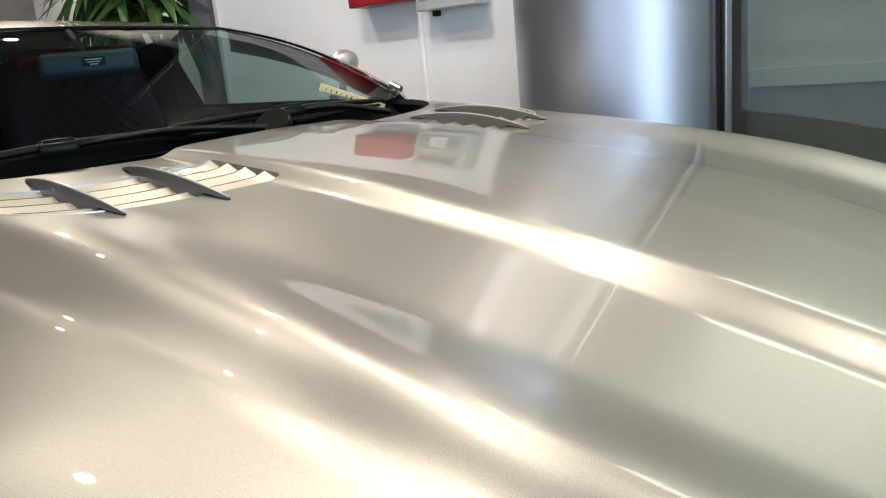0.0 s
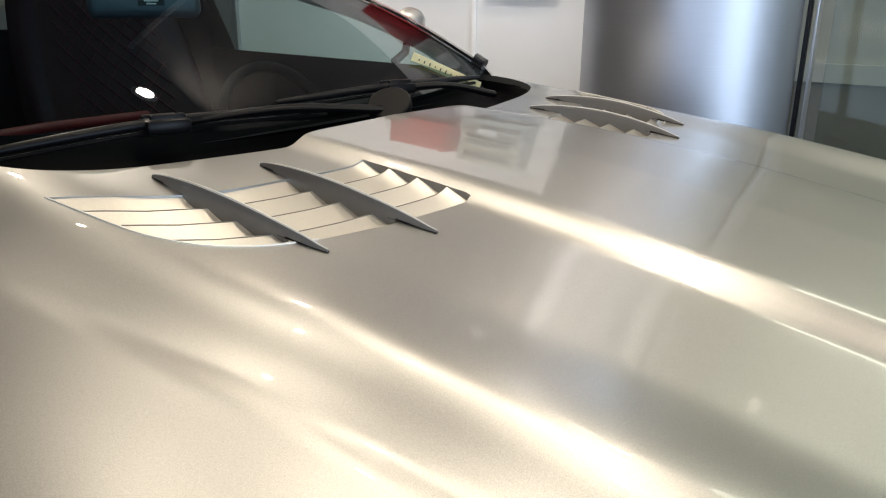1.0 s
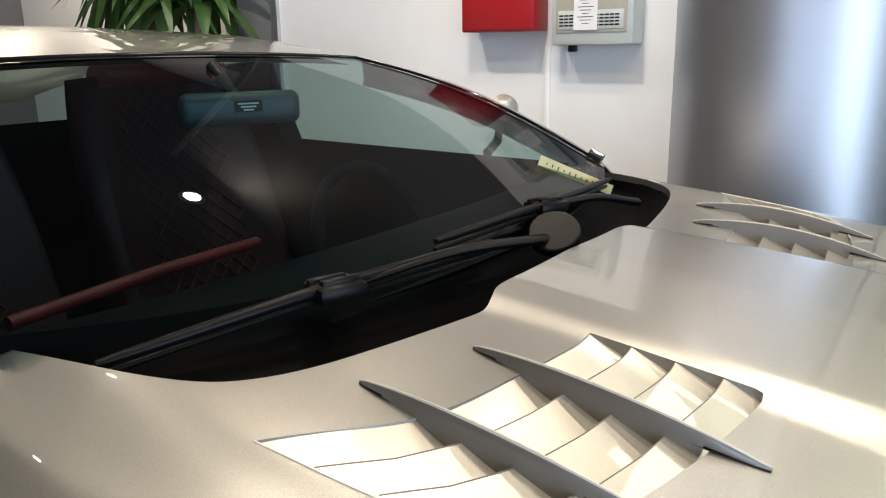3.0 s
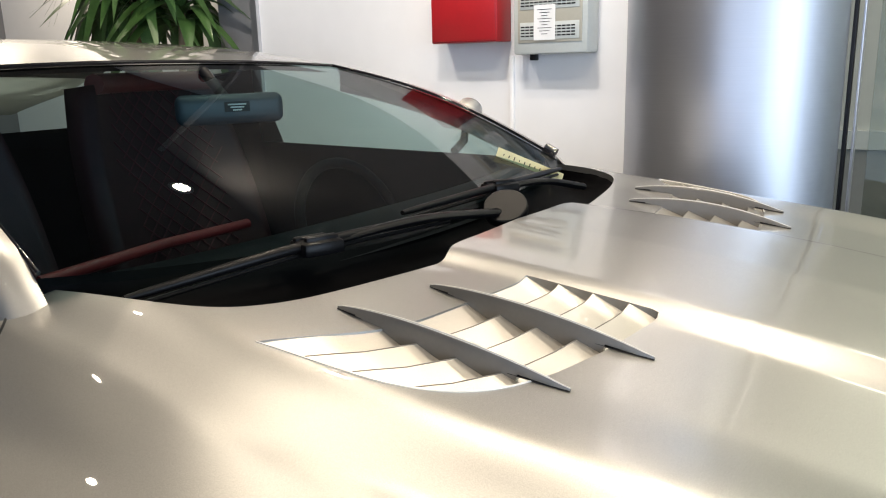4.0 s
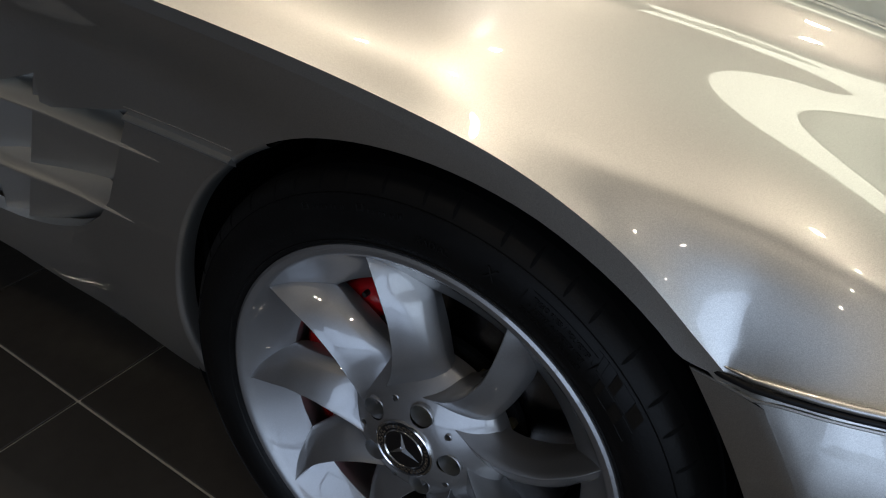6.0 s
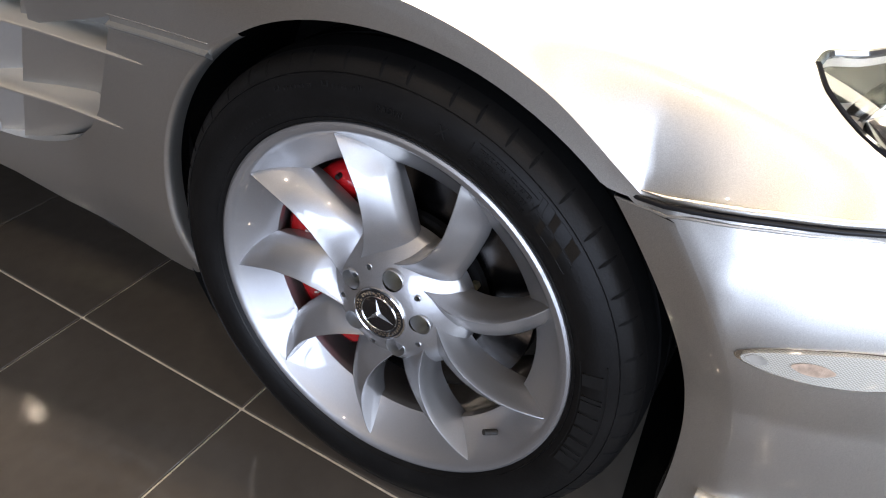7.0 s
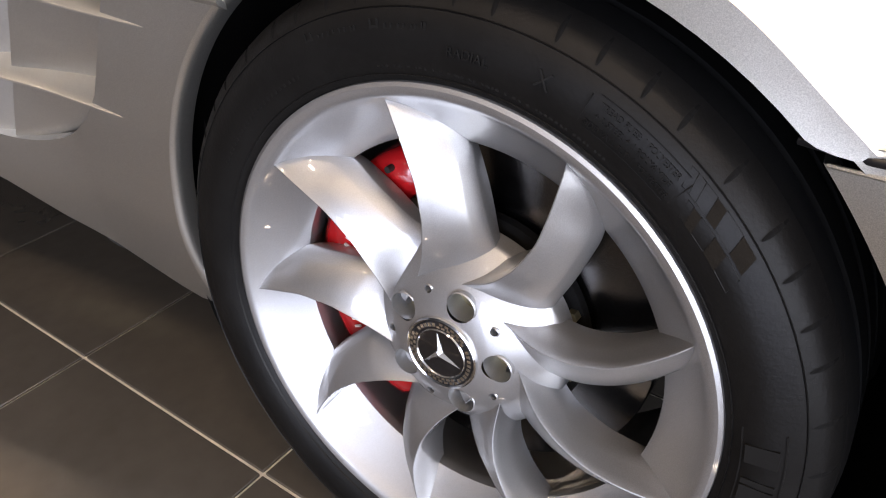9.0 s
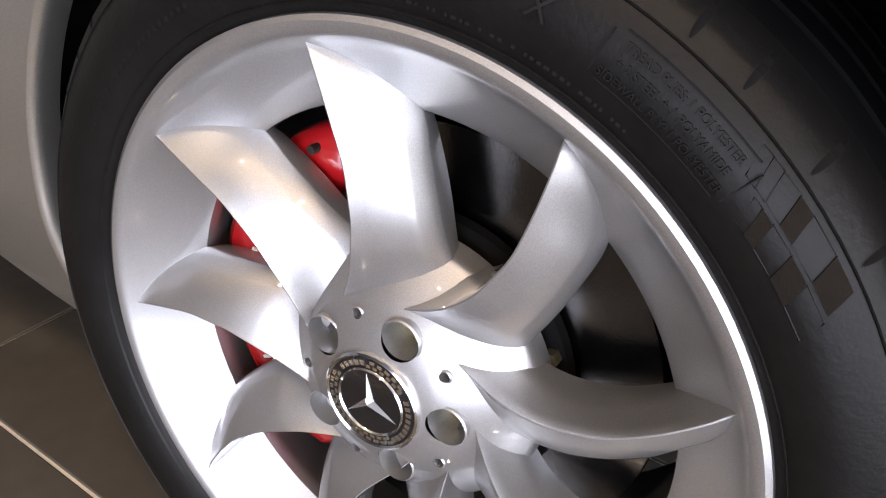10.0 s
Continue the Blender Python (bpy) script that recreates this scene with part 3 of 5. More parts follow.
def flank(sign):
    rim_line = [(float(x), float(edge_z(x)[0])) for x in np.linspace(0.302, -1.55, 72)]
    out = rim_line + [(-1.6, 0.83), (-1.6, 0.375), (-1.0, 0.362), (-0.85, 0.346), (-0.733, 0.319), (-0.634, 0.283), (-0.535, 0.256), (-0.43, 0.226), (-0.395, 0.220), (-0.372, 0.224)] + arch_back
    body = part("front_wing", sheet("wing", out, [gill_hole], 0.02, lift_flank(sign), 0.022, (0, -sign, 0), sign > 0), PAINT, car, "silver metallic wing with a finned side vent")
    # louver plates that step back inside the vent
    zs = np.linspace(0.38, 0.76, 8)
    for x1, x0 in zip(RISERS, RISERS[1:]):
        x1, x0 = x1 + (0.006 if x1 < -0.45 else 0.035), x0 - 0.012
        verts, faces = [], []
        for j, z in enumerate(zs):
            lean = 0.20 * (z - 0.63) if x1 < -0.45 else 0.45 * (z - 0.63)
            for t in (0, 0.5, 1):
                x = x0 + (x1 - x0) * t + lean
                verts.append((x, sign * (float(flank_y([min(x, -0.40)], [0.56])[0]) - 0.006 - 0.052 * t), z))
            if j:
                for t in (0, 1):
                    a = (j - 1) * 3 + t
                    faces.append((a, a + 1, a + 4, a + 3))
        bm = bmesh.new()
        bm.from_mesh(mesh("gill_plate", verts, faces))
        bmesh.ops.recalc_face_normals(bm, faces=bm.faces[:])
        bmesh.ops.solidify(bm, geom=bm.faces[:], thickness=0.003)
        part("gill_plate", shade(bm), PAINT, body)
    for (tx, tz), (bx, bz), bulge in (((-0.328, 0.583), (-1.16, 0.658), 0.012), ((-0.411, 0.471), (-1.13, 0.548), 0.010)):
        n, bm, rings = 34, bmesh.new(), []
        for i in range(n + 1):
            t = i / n
            x, z = tx + (bx - tx) * t, tz + (bz - tz) * t - bulge * math.sin(math.pi * t)
            y0 = float(flank_y([x], [z])[0])
            grow = min(1.0, t * 3.2) ** 0.8
            out = y0 - 0.0010 + 0.0125 * grow * (1 - max(0, t - 0.7))
            deep, edge = y0 - 0.006 - 0.060 * grow, 0.0010 + 0.0022 * grow
            # thin outer edge, a full upper side that rises inwards, a flat underside
            ring = [(out, z - edge * 0.5), (out, z + edge * 0.3), (out - 0.6 * edge, z + edge), (out - 0.012 * grow - edge, z + edge + 0.0060 * grow), (out - 0.030 * grow - edge, z + edge + 0.0125 * grow), (deep, z + edge + 0.019 * grow), (deep, z - edge), (out - edge, z - edge)]
            rings.append([bm.verts.new((x, sign * p, q)) for p, q in ring])
        for a, b in zip(rings, rings[1:]):
            for k in range(8):
                bm.faces.new((a[k], a[(k + 1) % 8], b[(k + 1) % 8], b[k]))
        bm.faces.new(rings[0])
        bm.faces.new(rings[-1])
        bmesh.ops.recalc_face_normals(bm, faces=bm.faces[:])
        part("side_fin", shade(bm, 40), LOUVER, body, "silver horizontal blade across the side vent")
    well = sheet("vent_well", [(-1.25, 0.36), (-0.37, 0.36), (-0.37, 0.77), (-1.25, 0.77)], [], 0.06, lambda V: np.c_[V[:, 0], sign * (flank_y(V[:, 0], V[:, 1] * 0 + 0.56) - 0.075), V[:, 1]], 0, flip=sign > 0)
    part("vent_well", well, BLACK, body)
    # crease strip that runs from the vent to the arch
    strip = [(-0.387, 0.630), (-0.30, 0.6285), (-0.214, 0.6255)]
    run = dense(strip, 0.02, False)
    verts, faces = [], []
    for i, (x, z) in enumerate(run):
        y0 = float(flank_y([x], [z])[0])
        for out, up in ((-0.004, 0.0125), (0.0012, 0.0115), (-0.0022, 0.0075), (-0.0022, 0.0035), (0.0066, 0.0005), (0.0074, -0.0012), (0.0058, -0.0034), (-0.004, -0.0105)):
            verts.append((x, sign * (y0 + out), z + up))
        if i:
            for j in range(7):
                k = i * 8 + j
                faces.append((k - 8, k - 7, k + 1, k))
    for k in (0, len(verts) - 8):
        faces.append(tuple(range(k, k + 8)))
    bm = bmesh.new()
    bm.from_mesh(mesh("crease_strip", verts, faces))
    bmesh.ops.recalc_face_normals(bm, faces=bm.faces[:])
    part("crease_strip", shade(bm, 30), PAINT, body)
    # rolled edge round the rear of the arch
    verts, faces = [], []
    rolled = ((0.0005, 0.0010), (-0.0035, -0.0004), (-0.0062, -0.0040), (-0.0076, -0.0095), (-0.0080, -0.0260))
    for i, a in enumerate(np.linspace(197, 116, 54)):
        for grow, out in rolled:
            r = ARCH + 0.001 + grow * (1.0 + 0.5 * max(0.0, (a - 160) / 37))
            x, z = 0.003 + r * math.cos(radians(a)), 0.325 + r * math.sin(radians(a))
            verts.append((x, sign * (float(flank_y([x], [z])[0]) + out), z))
        if i:
            for j in range(4):
                k = i * 5 + j
                faces.append((k - 5, k - 4, k + 1, k))
    bm = bmesh.new()
    bm.from_mesh(mesh("arch_edge", verts, faces))
    bmesh.ops.recalc_face_normals(bm, faces=bm.faces[:])
    part("arch_edge", shade(bm, 60), PAINT, body)
    # chrome rods added under the sill for the lamps' glints on its underside
    for x0, x1 in ((-0.535, -0.634), (-0.655, -0.735)):
        line = [(x, sign * (float(flank_y([x], [0.25])[0]) - 0.004), float(np.interp(x, [-0.733, -0.634, -0.535, -0.43], [0.319, 0.283, 0.256, 0.226])) - 0.005 + 0.0015 * math.sin(70 * x)) for x in np.linspace(x0, x1, 16)]
        part("sill_glint", tube(line, lambda t: 0.0035 + 0.0018 * math.sin(9.0 * t), 8, 0.7), CHROME, body)
    # bumper, from arch to nose
    plan = [(0.30, 0.936)] + [tuple(p) for p in bezier(NOSE[1:], 6)]
    plan = dense(plan, 0.012, False)
    arc = np.r_[0, np.cumsum(np.linalg.norm(np.diff(plan, axis=0), axis=1))]

    def place(V):
        s, z = V[:, 0] - 0.30, V[:, 1]
        x, y = np.interp(s, arc, plan[:, 0]), np.interp(s, arc, plan[:, 1])
        x, y = x + np.minimum(s, 0), y + 0.14 * np.minimum(s, 0)
        tuck = np.clip((0.42 - z) / 0.22, 0, 1) ** 2 * 0.012 - 0.012 * np.sin(np.clip((z - 0.40) / 0.2, 0, 1) * np.pi) - 0.014 * (1 - np.exp(-np.maximum(0, 0.605 - z) / 0.035))
        r = np.where(z > 0.325, np.hypot(V[:, 0] - 0.003, z - 0.325), V[:, 0] - 0.003)
        tuck = tuck + 0.015 * np.clip((0.4215 - r) / 0.044, 0, 1)
        return np.c_[x - tuck * np.clip(s / 0.6, 0, 1), sign * (y - tuck), z]
    def arch_line(r, n):
        """The arch at a radius: round down to the axle's height, then straight to the ground."""
        bend = [(0.003 + r * math.cos(a), 0.325 + r * math.sin(a)) for a in np.linspace(math.asin(0.2615 / r), 0.0, n)]
        return bend + [(0.003 + r - 0.010 * t * t, 0.325 - 0.150 * t) for t in np.linspace(0.1, 1, n // 2)]
    arch_front = arch_line(0.422, 24)
    length = float(arc[-1]) + 0.30
    seam = []
    for s in np.linspace(length, 0.30, 60):
        x = float(np.interp(s - 0.30, arc, plan[:, 0]))
        seam.append((s, float(rim_yz(np.array([x]))[1][0]) - 0.007))
    out = seam + arch_front + [(length, 0.175)]
    bumper = part("bumper", sheet("bumper", out, [], 0.02, place, 0.02, (0, -sign, 0), sign > 0), PAINT, car, "silver front bumper corner with a clear side marker")
    # the turned-in flange along the arch
    verts, faces = [], []
    lines = [arch_line(r, 30) for r in (0.4225, 0.4215, 0.411, 0.400, 0.388, 0.379, 0.3775, 0.3775)]
    for i in range(len(lines[0])):
        for j, line in enumerate(lines):
            x, z = line[i]
            p = place(np.array([[x, min(z, seam[-1][1] - 0.002)]]))[0]
            verts.append(p if j < 7 else (p[0], p[1] - sign * 0.03, p[2]))
            if i and j:
                k = i * 8 + j
                faces.append((k - 9, k - 8, k, k - 1) if sign < 0 else (k - 9, k - 1, k, k - 8))
    bm = bmesh.new()
    bm.from_mesh(mesh('arch_flange', verts, faces))
    part("arch_flange", shade(bm, 25), PAINT, bumper)
    lipline = [place(np.array([[s, 0.262 - 0.01 * math.sin(s * 6)]]))[0] + np.array([0, sign * 0.004, 0]) for s in np.linspace(0.41, length, 40)]
    part("splitter", tube([tuple(p) for p in lipline], 0.009, 8), PAINT, bumper)
    gap = [place(np.array([[s, z]]))[0] + np.array([0, sign * 0.0012, 0.0030]) for s, z in reversed(seam)]
    lip = [p + np.array([0, -sign * 0.0002, 0.0075]) for p in gap]
    gap = [gap[0] + k * np.array([-0.040, -sign * 0.020, -0.002]) for k in (1.0, 0.66, 0.33)] + gap
    part("seam_lip", tube([tuple(p) for p in lip], lambda t: 0.0036 * min(1.0, 0.15 + 20 * t), 8), PAINT, bumper)
    part("shut_line", tube([tuple(p) for p in gap], 0.0030, 8), BLACK, bumper, "black shut line")
    # rolled upper edge of the bumper, from the arch's point along the seam
    crest = [(0.2775, 0.5862), (0.290, 0.5870), (0.305, 0.5880), (0.325, 0.5888)] + [(q, z - 0.0042) for q, z in reversed(seam) if 0.34 < q < length]
    part("upper_edge", tube([tuple(place(np.array([[q, z]]))[0] + np.array([0, sign * 0.0002, 0])) for q, z in crest], lambda t: 0.0016, 6), PAINT, bumper)
    # side marker lamp
    cx, cz = 0.478, 0.491
    for nm, grow, off, mat in (("marker_frame", 1.08, 0.0015, CHROME), ("marker_lens", 1.0, 0.004, MARKER)):
        pts2 = []
        for a in np.linspace(0, 2 * math.pi, 40, endpoint=False):
            px, pz = 0.070 * grow * math.cos(a), 0.0185 * (grow ** 2) * math.sin(a) * (1.0 + 0.25 * math.cos(a))
            pts2.append((cx + px, cz + pz + 0.10 * px))
        lens = sheet(nm, pts2, [], 0.01, lambda V, o=off: place(V) + np.c_[np.zeros(len(V)), np.full(len(V), sign * o), np.zeros(len(V))], 0.004, (0, -sign, 0), sign > 0)
        last = part(nm, lens, mat, bumper, "clear ribbed side marker lens" if nm == "marker_lens" else "")
    for nm, dx, hw, hh, mat in (("marker_bulb", -0.014, 0.017, 0.0070, AMBER), ("marker_end", -0.057, 0.009, 0.0055, BOWL)):
        pts2 = [(cx + dx + hw * math.cos(a) * min(1, 1.25 / (abs(math.cos(a)) + abs(math.sin(a)))), cz + hh * math.sin(a) + 0.10 * dx) for a in np.linspace(0, 2 * math.pi, 24, endpoint=False)]
        spot = sheet(nm, pts2, [], 0.008, lambda V: place(V) + np.c_[np.zeros(len(V)), np.full(len(V), sign * 0.0048), np.zeros(len(V))], 0, (0, -sign, 0), sign > 0)
        part(nm, spot, mat, last, "amber bulb behind the lens" if nm == "marker_bulb" else "")
    # headlamp: dark bowl, two reflectors and a clear cover
    hole = [(x, y * -sign) for x, y in lamp_hole]
    lamp = part("headlamp", sheet("headlamp", hole, [], 0.03, lambda V: np.c_[V, upper(V[:, 0], V[:, 1]) - 0.05], 0), BOWL, car, "twin round headlamp under a clear cover")
    part("cover", sheet("cover", hole, [], 0.02, lambda V: np.c_[V, upper(V[:, 0], V[:, 1]) - 0.002], 0), LENS, lamp)
    for hx, hy, hr in ((0.488, 0.825, 0.050), (0.61, 0.715, 0.062)):
        bm = revolve([(0.001, 0.03), (hr * 0.5, 0.022), (hr * 0.9, 0.004), (hr, -0.006), (hr * 1.08, -0.004), (hr * 1.1, 0.02)], 40)
        bm.transform(pose(hx, sign * hy, float(upper([hx], [hy])[0]) - 0.03, 35, 0, 90 - sign * 15))
        part("reflector", bm, CHROME, lamp)
    part("lamp_gasket", tube([(x, y, float(upper([x], [y])[0]) - 0.002) for x, y in hole + hole[:1]], 0.004, 6, caps=False), GLOSSBLACK, lamp)
    # wheel housing
    bm = bmesh.new()
    prof = []
    prof += [(0.325, 0.045), (0.355, 0.052), (0.380, 0.075), (0.394, 0.12), (0.399, 0.18), (0.399, 0.26)]
    for a in np.radians(np.linspace(0, 210, 36)):
        prof.append((0.004 + 0.395 * math.cos(a), 0.325 + 0.395 * math.sin(a)))
    ra = [bm.verts.new((x, sign * (float(flank_y([min(x, 0.45)], [max(z, 0.4)])[0]) - 0.02), z)) for x, z in prof]
    rb = [bm.verts.new((x, sign * 0.50, z)) for x, z in prof]
    for i in range(len(prof) - 1):
        bm.faces.new((ra[i], ra[i + 1], rb[i + 1], rb[i]))
    bm.faces.new(rb)
    part("wheel_housing", shade(bm), LINER, car, "black plastic wheel-arch liner")


def marker_material():
    m, t, b = nodes("marker_lens")
    c = t.nodes.new("ShaderNodeTexCoord")
    w = t.nodes.new("ShaderNodeTexChecker")
    w.inputs["Scale"].default_value = 700
    w.inputs[1].default_value, w.inputs[2].default_value = (0.46, 0.45, 0.40, 1), (0.28, 0.27, 0.24, 1)
    link(t, c.outputs["Object"], w.inputs["Vector"])
    link(t, w.outputs[0], b.inputs["Base Color"])
    b.inputs["Roughness"].default_value, b.inputs["Coat Weight"].default_value = 0.25, 1.0
    bump(t, w.outputs["Fac"], 0.3, 0.001, b)
    return m


MARKER = marker_material()
AMBER = material("amber_bulb", (0.40, 0.30, 0.23), 0.3, 0, 0.4, 160)
part("underbody", box(3.6, 1.2, 0.03, 0.01, pose(-1.45, 0, 0.20)), LINER, car)
for side in (-1, 1):
    flank(side)

# ---- car: wheels ----
TYRE_R = 0.333


def spoke_mesh():
    """A turbine blade: a proud ridge from the hub to a pointed tip at the rim's lip, a straight wall on one side and a raked face on the other."""
    # radius, angle and depth of the ridge
    RIDGE = [(0.060, 30, 0.024), (0.066, 22, 0.0175), (0.078, 9.8, 0.0120), (0.092, 1.9, 0.0066), (0.110, -2.9, 0.0018), (0.135, -5.5, -0.0010),
             (0.160, -5.6, -0.0024), (0.185, -4.1, -0.0024), (0.210, -2.2, -0.0006), (0.226, -0.9, 0.0016), (0.2362, 0.0, 0.0040)]
    # the raked face's lower edge, which runs up the barrel to the tip
    FACE = [(0.060, -16, 0.022), (0.072, -25, 0.026), (0.085, -30.5, 0.0355), (0.098, -31.5, 0.040), (0.115, -27.2, 0.034), (0.135, -23.4, 0.0295),
            (0.155, -20.2, 0.0285), (0.175, -17.3, 0.0305), (0.187, -15.8, 0.0335), (0.198, -13.6, 0.0368), (0.208, -11.0, 0.0310),
            (0.2192, -7.5, 0.0214), (0.228, -4.3, 0.0138), (0.2362, 0.0, 0.0060)]
    # the wall's foot on the other side
    WALL = [(0.060, 34, 0.03), (0.072, 20, 0.034), (0.085, 11, 0.042), (0.1, 3.4, 0.042), (0.115, -2.2, 0.036), (0.135, -4.7, 0.031), (0.155, -4.9, 0.030),
            (0.175, -3.8, 0.033), (0.190, -2.6, 0.037), (0.198, -2.0, 0.0385), (0.208, -1.2, 0.032), (0.220, -0.4, 0.022), (0.2362, 0.2, 0.0065)]

    def fair(line, k):
        """A knot line, smoothed over a few millimetres."""
        x = np.linspace(0.050, 0.2462, 400)
        y = spline([p[0] for p in line], [p[k] for p in line])(x)
        w = np.exp(-0.5 * (np.arange(-36, 37) / 12.0) ** 2)
        y2 = np.convolve(np.pad(y, 36, mode="reflect", reflect_type="odd"), w / w.sum(), "valid")
        return lambda r: [float(np.interp(r, x, y2))]
    curves = [[fair(line, k) for k in (1, 2)] for line in (RIDGE, FACE, WALL)]
    n, rings, bm = 64, [], bmesh.new()
    r0, r1 = 0.0605, 0.2360
    for i in range(n + 1):
        r = r0 + (r1 - r0) * i / n
        (a0, d0), (a2, d2), (a1, d1) = [(float(fa(r)[0]), float(fd(r)[0])) for fa, fd in curves]
        back = max(0.056, d1 + 0.004, d2 + 0.004)
        full = min(1.0, max(0.0, (r - 0.07) / 0.04)) * min(1.0, max(0.0, (0.234 - r) / 0.05))
        soft = 0.0016 / (r * math.radians(1))             # ridge rounding, in degrees
        soft = min(soft, 0.3 * (a0 - a2) + 0.01)
        sec = []
        # raked face: rolled lower edge, slightly full middle, rounded ridge
        for t in (0.0, 0.012, 0.035, 0.07, 0.13, 0.19, 0.215, 0.24, 0.30, 0.42, 0.56, 0.70, 0.83):
            roll = full * (0.0042 * max(0.0, 1 - t / 0.225) + 0.0022 * (1 - min(1.0, t / 0.08)) ** 2)
            swell = 0.0034 * full * math.sin(math.pi * t)
            sec.append((a2 + (a0 - soft - a2) * t, d2 + (d0 + 0.0012 - d2) * t - swell + roll))
        sec += [(a0 - soft, d0 + 0.0012 - 0.0003 * full), (a0 - soft * 0.35, d0 + 0.0001), (a0 + soft * 0.25, d0 + 0.0004), (a0 + soft * 0.5, d0 + 0.0018)]
        for t in (0.25, 0.5, 0.75, 1.0):
            sec.append((a0 + soft * 0.5 + (a1 - a0 - soft * 0.5) * t ** 2.4, d0 + 0.0018 + (d1 - d0 - 0.0018) * t))
        sec += [(a1 - 1.2, back), (a2 + 1.6, back)]
        rings.append([bm.verts.new((r * math.cos(radians(a)), d, r * math.sin(radians(a)))) for a, d in sec])
    k = len(rings[0])
    for a, b in zip(rings, rings[1:]):
        for j in range(k):
            bm.faces.new((a[j], a[(j + 1) % k], b[(j + 1) % k], b[j]))
    bm.faces.new(rings[0])
    bm.faces.new(rings[-1])
    bmesh.ops.recalc_face_normals(bm, faces=bm.faces[:])
    return shade(bm, 40)


def hub_plate():
    """The wheel's domed centre with bolt and pin holes."""
    circle = lambda cx, cy, r, n: [(cx + r * math.cos(a), cy + r * math.sin(a)) for a in np.linspace(0, 2 * math.pi, n, endpoint=False)]
    holes = []
    for i in range(5):
        a, b = radians(144 - 72 * i), radians(108 - 72 * i)
        holes.append(circle(0.0548 * math.cos(a), 0.0548 * math.sin(a), 0.0140, 28))
        holes.append(circle(0.0612 * math.cos(b), 0.0612 * math.sin(b), 0.0038, 14))
    return sheet("hub_plate", circle(0, 0, 0.102, 90), holes, 0.005, lambda V: np.c_[V[:, 0], hub_y(np.hypot(V[:, 0], V[:, 1])), V[:, 1]], 0, (0, 1, 0), True)


hub_depth = spline([0.0, 0.036, 0.045, 0.055, 0.066, 0.076, 0.086, 0.096, 0.110], [0.0015, 0.0022, 0.0040, 0.0072, 0.0125, 0.0185, 0.0255, 0.0335, 0.047])


def hub_y(r):
    """Depth of the hub's dome at a radius."""
    return hub_depth(r)


def arc_bar(r0, r1, a0, a1, depth, n=6, y=0.0, curve=0.0):
    """A curved bar between two radii and two angles on the tyre or badge."""
    bm = bmesh.new()
    ang = np.radians(np.linspace(a0, a1, n))
    prof = lambda r: y + curve * (r - 0.30) ** 2
    top = [[bm.verts.new((r * math.cos(a), prof(r) - depth, r * math.sin(a))) for r in (r0, r1)] for a in ang]
    low = [[bm.verts.new((r * math.cos(a), prof(r) + 0.001, r * math.sin(a))) for r in (r0, r1)] for a in ang]
    for i in range(n - 1):
        bm.faces.new((top[i][0], top[i][1], top[i + 1][1], top[i + 1][0]))
        for j in (0, 1):
            bm.faces.new((top[i][j], top[i + 1][j], low[i + 1][j], low[i][j]))
    for i in (0, n - 1):
        bm.faces.new((top[i][0], top[i][1], low[i][1], low[i][0]))
    bmesh.ops.recalc_face_normals(bm, faces=bm.faces[:])
    return bm


def join(bms):
    out = bmesh.new()
    for b in bms:
        tmp = bpy.data.meshes.new("tmp")
        b.to_mesh(tmp)
        b.free()
        out.from_mesh(tmp)
        bpy.data.meshes.remove(tmp)
    return out


def side_y(r):
    """Depth of the tyre's outer wall at a radius (smaller is further out)."""
    return 0.004 - 0.016 * math.sin(math.pi * min(1, max(0, (r - 0.248) / 0.074)) ** 0.9) + 0.9 * max(0, r - 0.305) ** 1.5


def lens_patch(r0, r1, half, up):
    """A pointed oval that lies on the tyre's shoulder, leaning a little."""
    rr = [0.3085, 0.3160, 0.3205, 0.3255, 0.3295]
    dd = [side_y(0.3085), side_y(0.3160), 0.0052, 0.012, 0.022]
    bm, rings = bmesh.new(), []
    for t in np.linspace(0, 1, 9):
        r = r0 + (r1 - r0) * t
        w = half * math.sin(math.pi * (0.06 + 0.88 * t)) ** 0.7
        rings.append([bm.verts.new((r * math.cos(a), float(np.interp(r, rr, dd)) - up * (1.0 if k == 1 else 0.6), r * math.sin(a))) for k, a in enumerate(((x + 0.0022 * (t - 0.5)) / r for x in (-w, 0.0, w)))])
    for a, b in zip(rings, rings[1:]):
        for k in (0, 1):
            bm.faces.new((a[k], a[k + 1], b[k + 1], b[k]))
    bmesh.ops.recalc_face_normals(bm, faces=bm.faces[:])
    return bm


def text_ring(words, r, a_mid, size, parent):
    """Raised letters set round the tyre, heads outwards, read clockwise."""
    data = bpy.data.curves.new("sidewall_text", "FONT")
    data.body, data.size, data.extrude, data.align_x = words, size, 0.0006, "CENTER"
    tmp = new("sidewall_text", data)
    me = bpy.data.meshes.new_from_object(tmp)
    bpy.data.objects.remove(tmp)
    co = np.zeros(len(me.vertices) * 3)
    me.vertices.foreach_get("co", co)
    co = co.reshape(-1, 3)
    rr = r + co[:, 1]
    a = radians(a_mid) - co[:, 0] / r
    depth = np.array([side_y(q) for q in rr]) - 0.0012 - co[:, 2]
    me.vertices.foreach_set("co", np.c_[rr * np.cos(a), depth, rr * np.sin(a)].ravel())
    me.update()
    return part("sidewall_text", me, LETTER, parent)


